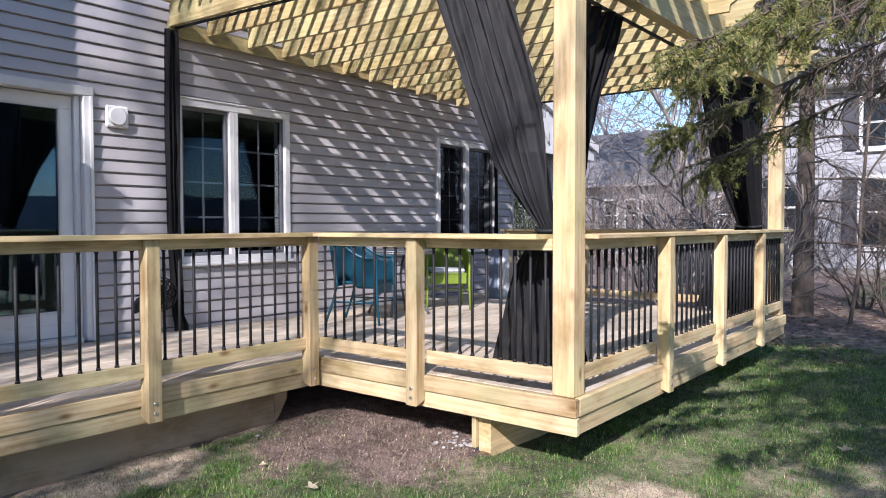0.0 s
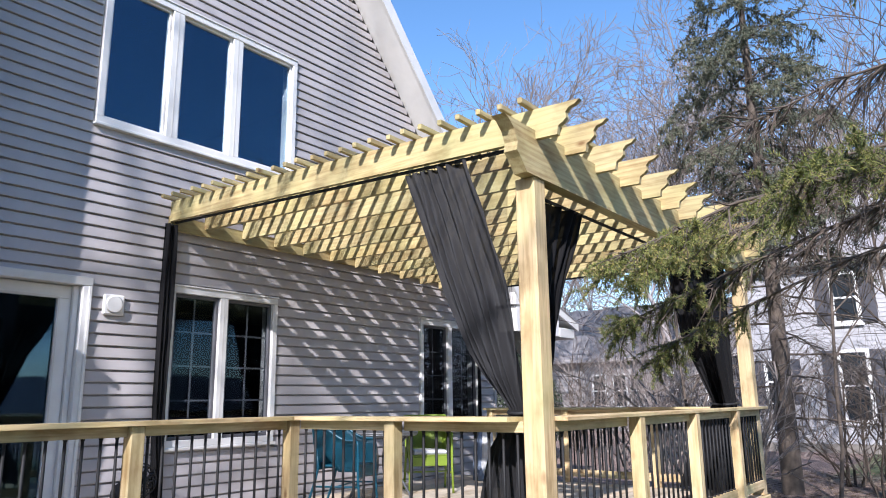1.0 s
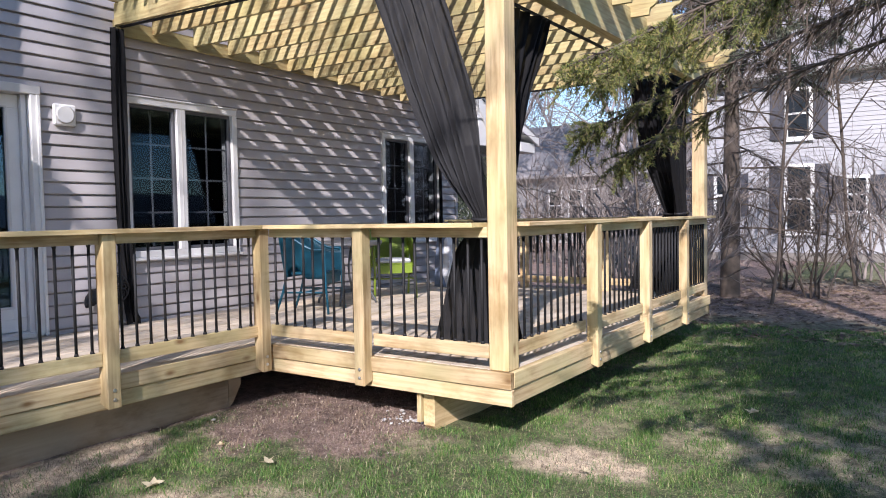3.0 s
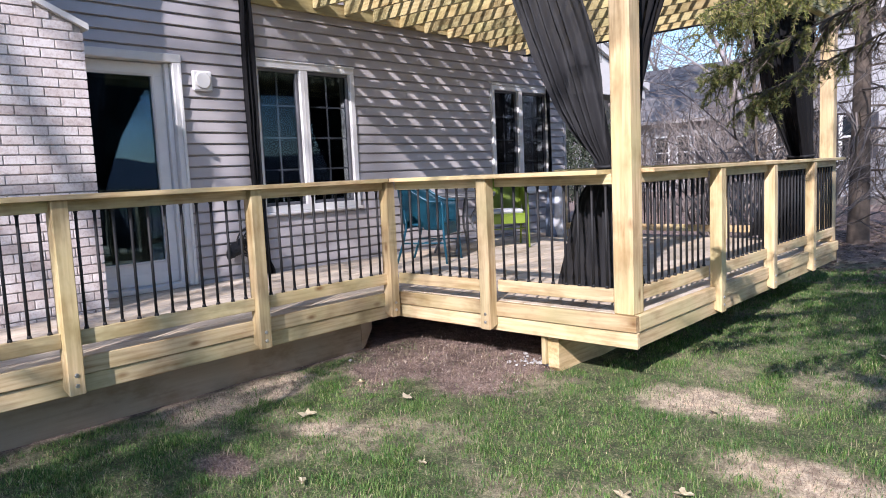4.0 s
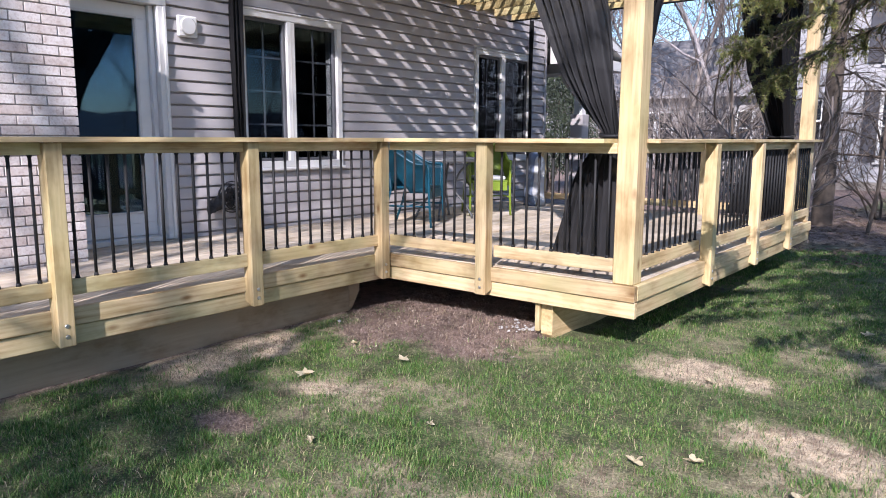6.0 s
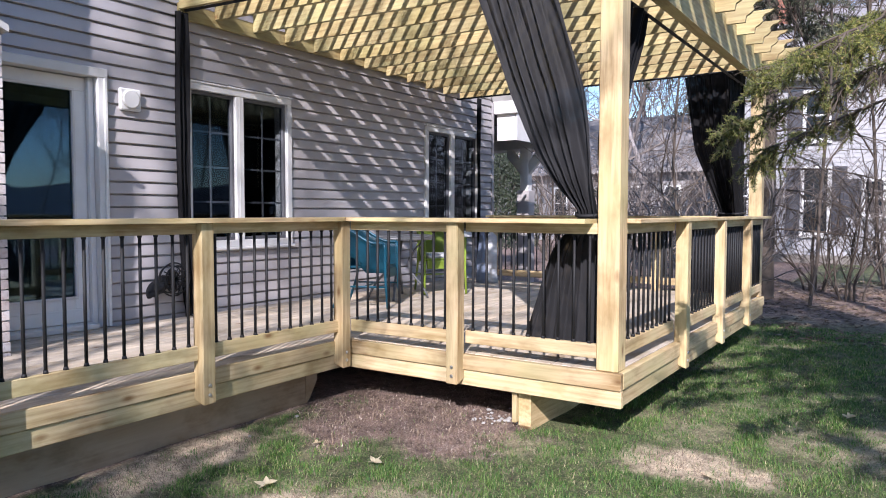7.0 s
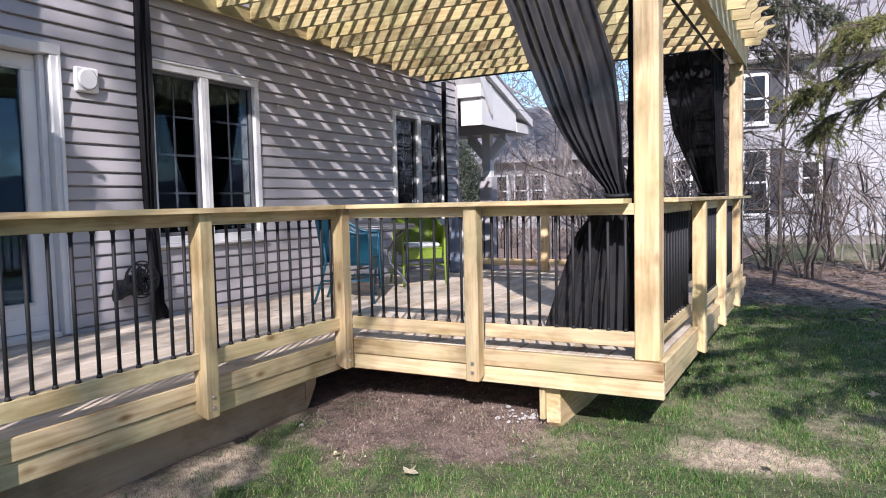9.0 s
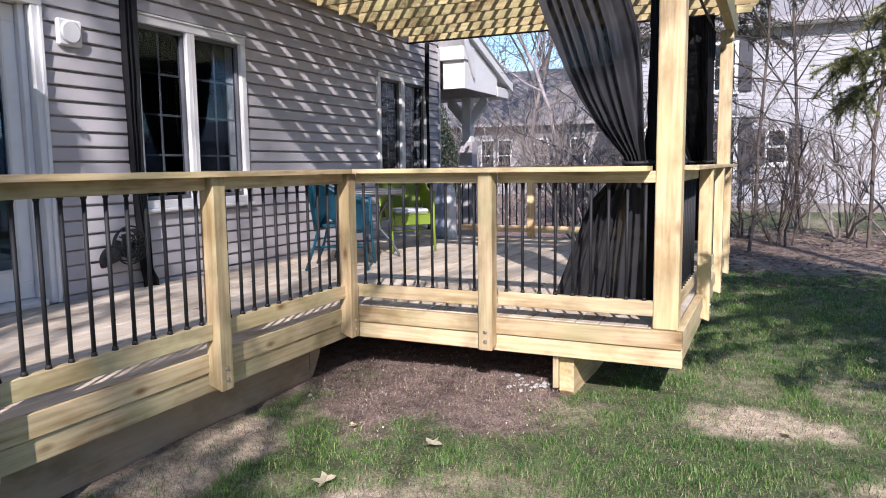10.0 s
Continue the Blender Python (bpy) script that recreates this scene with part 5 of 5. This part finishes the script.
def siding_face(parent, x0, x1, y, z0, z1, step, material):
    """Lapped boards of a far facade, joined into one part."""
    bm = bmesh.new()
    z = z0
    while z < z1:
        prism2 = [(y, z), (y - 0.022, z), (y - 0.004, z + step), (y, z + step)]
        lo = [bm.verts.new((x0, *p)) for p in prism2]
        hi = [bm.verts.new((x1, *p)) for p in prism2]
        for i in range(4):
            bm.faces.new((lo[i], hi[i], hi[(i + 1) % 4], lo[(i + 1) % 4]))
        z += step
    bmesh.ops.recalc_face_normals(bm, faces=bm.faces)
    ob = part("siding", bm, material, parent)
    tagged(ob, "", "", "", "stuff")


h1 = thing("neighbour_house", "white clapboard two-storey house with dark shutters", "house", "neighbouring houses")
HY = 22.7
part("wall", boxed(-5.2, 9.0, HY, HY + 8, 0.0, 5.3), FARSIDE, h1)
siding_face(h1, -5.2, 9.0, HY - 0.001, 0.25, 5.25, 0.125, FARSIDE)
part("foundation", boxed(-5.22, 9.02, HY - 0.03, HY + 8.02, 0.0, 0.24), FOUNDATION, h1)
bm = bmesh.new()
prism(bm, [(HY - 0.45, 5.28), (HY + 4, 8.0), (HY + 8.45, 5.28), (HY + 8.45, 5.42), (HY + 4, 8.16), (HY - 0.45, 5.42)], "x", -5.6, 9.4)
part("roof", bm, SHINGLE, h1)
part("eave_fascia", boxed(-5.6, 9.4, HY - 0.50, HY - 0.452, 5.27, 5.43, bev=0.01), GREYFASCIA, h1)
part("soffit", boxed(-5.6, 9.4, HY - 0.45, HY - 0.001, 5.24, 5.275), SOFFIT, h1)
part("chimney_stack", boxed(-4.3, -3.6, HY + 3.2, HY + 4.0, 7.5, 9.2, bev=0.02), plain("red_chimney", (0.30, 0.13, 0.09), 0.9, 0, 0.3, 9, 0.4, 40), h1)
part("roof_vent", boxed(-0.2, 0.3, HY + 2.2, HY + 2.5, 6.95, 7.15, bev=0.02), SHUTTER, h1)
for x0, x1, z0, z1 in ((-2.95, -2.22, 3.48, 4.95), (-2.96, -2.17, 0.80, 2.78), (-1.43, -0.82, 1.34, 2.41), (-4.9, -4.3, 1.3, 2.6)):
    far_window(h1, x0, x1, z0, z1, HY - 0.024)

h2 = thing("neighbour_house", "low grey house with a broad shingle roof among trees", "house", "neighbouring houses")
GY = 34.0
part("wall", boxed(-21.0, -8.2, GY, GY + 8, 0.0, 3.4), FARGREY, h2)
siding_face(h2, -21.0, -8.2, GY - 0.001, 0.3, 3.35, 0.14, FARGREY)
bm = bmesh.new()
prism(bm, [(GY - 0.5, 3.35), (GY + 4, 6.4), (GY + 8.5, 3.35), (GY + 8.5, 3.5), (GY + 4, 6.58), (GY - 0.5, 3.5)], "x", -21.5, -7.8)
part("roof", bm, SHINGLE, h2)
part("eave_fascia", boxed(-21.5, -7.8, GY - 0.55, GY - 0.502, 3.34, 3.50, bev=0.01), GREYFASCIA, h2)
for x0, x1 in ((-15.9, -15.1), (-14.8, -14.0), (-13.9, -13.1), (-12.0, -11.2), (-10.2, -9.4)):
    far_window(h2, x0, x1, 1.1, 2.75, GY - 0.024, 0)

# wooded rise round the other sides of the yard
bm = bmesh.new()
rows = []
for j in range(5):
    row = []
    for i in range(120):
        a = radians(-200 + i * 2.2)
        d = 62 + j * 9
        z = (5.5 + 1.6 * noise.noise((a * 9, 4.0, 0.0)) + 1.0 * noise.noise((a * 40, 5.0, 0.0))) * math.sin(j / 4 * math.pi / 2) - 0.3
        row.append(bm.verts.new((math.cos(a) * d, math.sin(a) * d, z)))
    rows.append(row)
for a, c in zip(rows, rows[1:]):
    for i in range(119):
        bm.faces.new((a[i], a[i + 1], c[i + 1], c[i])).smooth = True
rise = part("backdrop_woods", bm, plain("woods_edge", (0.05, 0.05, 0.052), 0.95, 0, 0.4, 0.3, 0.6, 2.0))
tagged(rise, "low rise of bare woods round the yard", "woods", "", "structure")

# wooded hill far behind
bm = bmesh.new()
rows = []
for j in range(9):
    row = []
    for i in range(90):
        x = -330 + i * 6.2
        y = 150 + j * 16
        z = (16 + 7 * noise.noise((x * 0.012, 1.0, 0.0)) + 2.0 * noise.noise((x * 0.06, 2.0, 0.0))) * math.sin(j / 8 * math.pi / 2) + (1.2 * noise.noise((x * 0.3, y * 0.3, 0.0)) if j else 0) - 0.5
        row.append(bm.verts.new((x, y, z * 1.25)))
    rows.append(row)
for a, c in zip(rows, rows[1:]):
    for i in range(89):
        bm.faces.new((a[i], a[i + 1], c[i + 1], c[i])).smooth = True
hill = part("backdrop_hill", bm, plain("winter_woods", (0.21, 0.19, 0.19), 0.95, 0, 0.35, 0.25, 0.6, 1.5))
tagged(hill, "distant hill of bare winter woods", "hill", "", "structure")

# ---- pieces: deck boards and bricks ----
rnd = random.Random(50)
bw, gap = 0.138, 0.005
x = FX - 0.045 - bw
while x > W - 0.05:
    x0 = max(x, W + 0.006)
    runs = [(FY + 0.045 if x0 > LX - 0.05 else -2.0, BACK - 0.045)]
    joint = rnd.choice((4.6, 5.4, 6.2))
    for a, c in runs:
        for s, e in ((a, joint - 0.002), (joint + 0.002, c)):
            if x0 < BX + 0.01 and s < BY:
                s = BY + 0.006
            if e > s:
                part("deck_board", boxed(x0, x + bw, s, e, DECK - 0.026, DECK + rnd.uniform(-0.0012, 0.0), bev=0.003), DECKWOOD, deck)
    x -= bw + gap

BL, BH, MJ = 0.203, 0.0605, 0.0105
brick_me = {}


def brick(ln, dep):
    key = (round(ln, 3), round(dep, 3))
    if key not in brick_me:
        bm = boxed(0, dep, 0, ln, 0, BH, bev=0.0022)
        me = bpy.data.meshes.new("brick")
        bm.to_mesh(me)
        bm.free()
        brick_me[key] = me
    return brick_me[key]


row, z = 0, 0.36
while z < 3.6:
    right = BY if z < 2.62 else max(CY, BY - (z + BH - 2.66) / 0.446)
    y = right
    first = True
    while y > 0.25:
        ln = BL if not (first and row % 2) else (BL - MJ) / 2
        ln = min(ln, y - 0.25 + 0.02)
        if ln > 0.03:
            b = part("brick", brick(ln, 0.095), BRICK, chim)
            b.location = (BX - 0.095 + rnd.uniform(-0.0025, 0.0025), y - ln, z)
        y -= ln + MJ
        first = False
    x = BX - 0.095 - MJ
    k = 0
    while x > W + 0.02 and z < 2.62:
        ln = BL if not (k == 0 and row % 2 == 0) else (BL - MJ) / 2
        ln = min(ln, x - W - 0.005)
        if ln > 0.03:
            b = part("brick", brick(ln, 0.095), BRICK, chim)
            b.matrix_world = Matrix.Translation((x, BY - 0.095 + rnd.uniform(-0.002, 0.002), z)) @ Matrix.Rotation(radians(90), 4, "Z")
        x -= ln + MJ
        k += 1
    z += BH + MJ
    row += 1
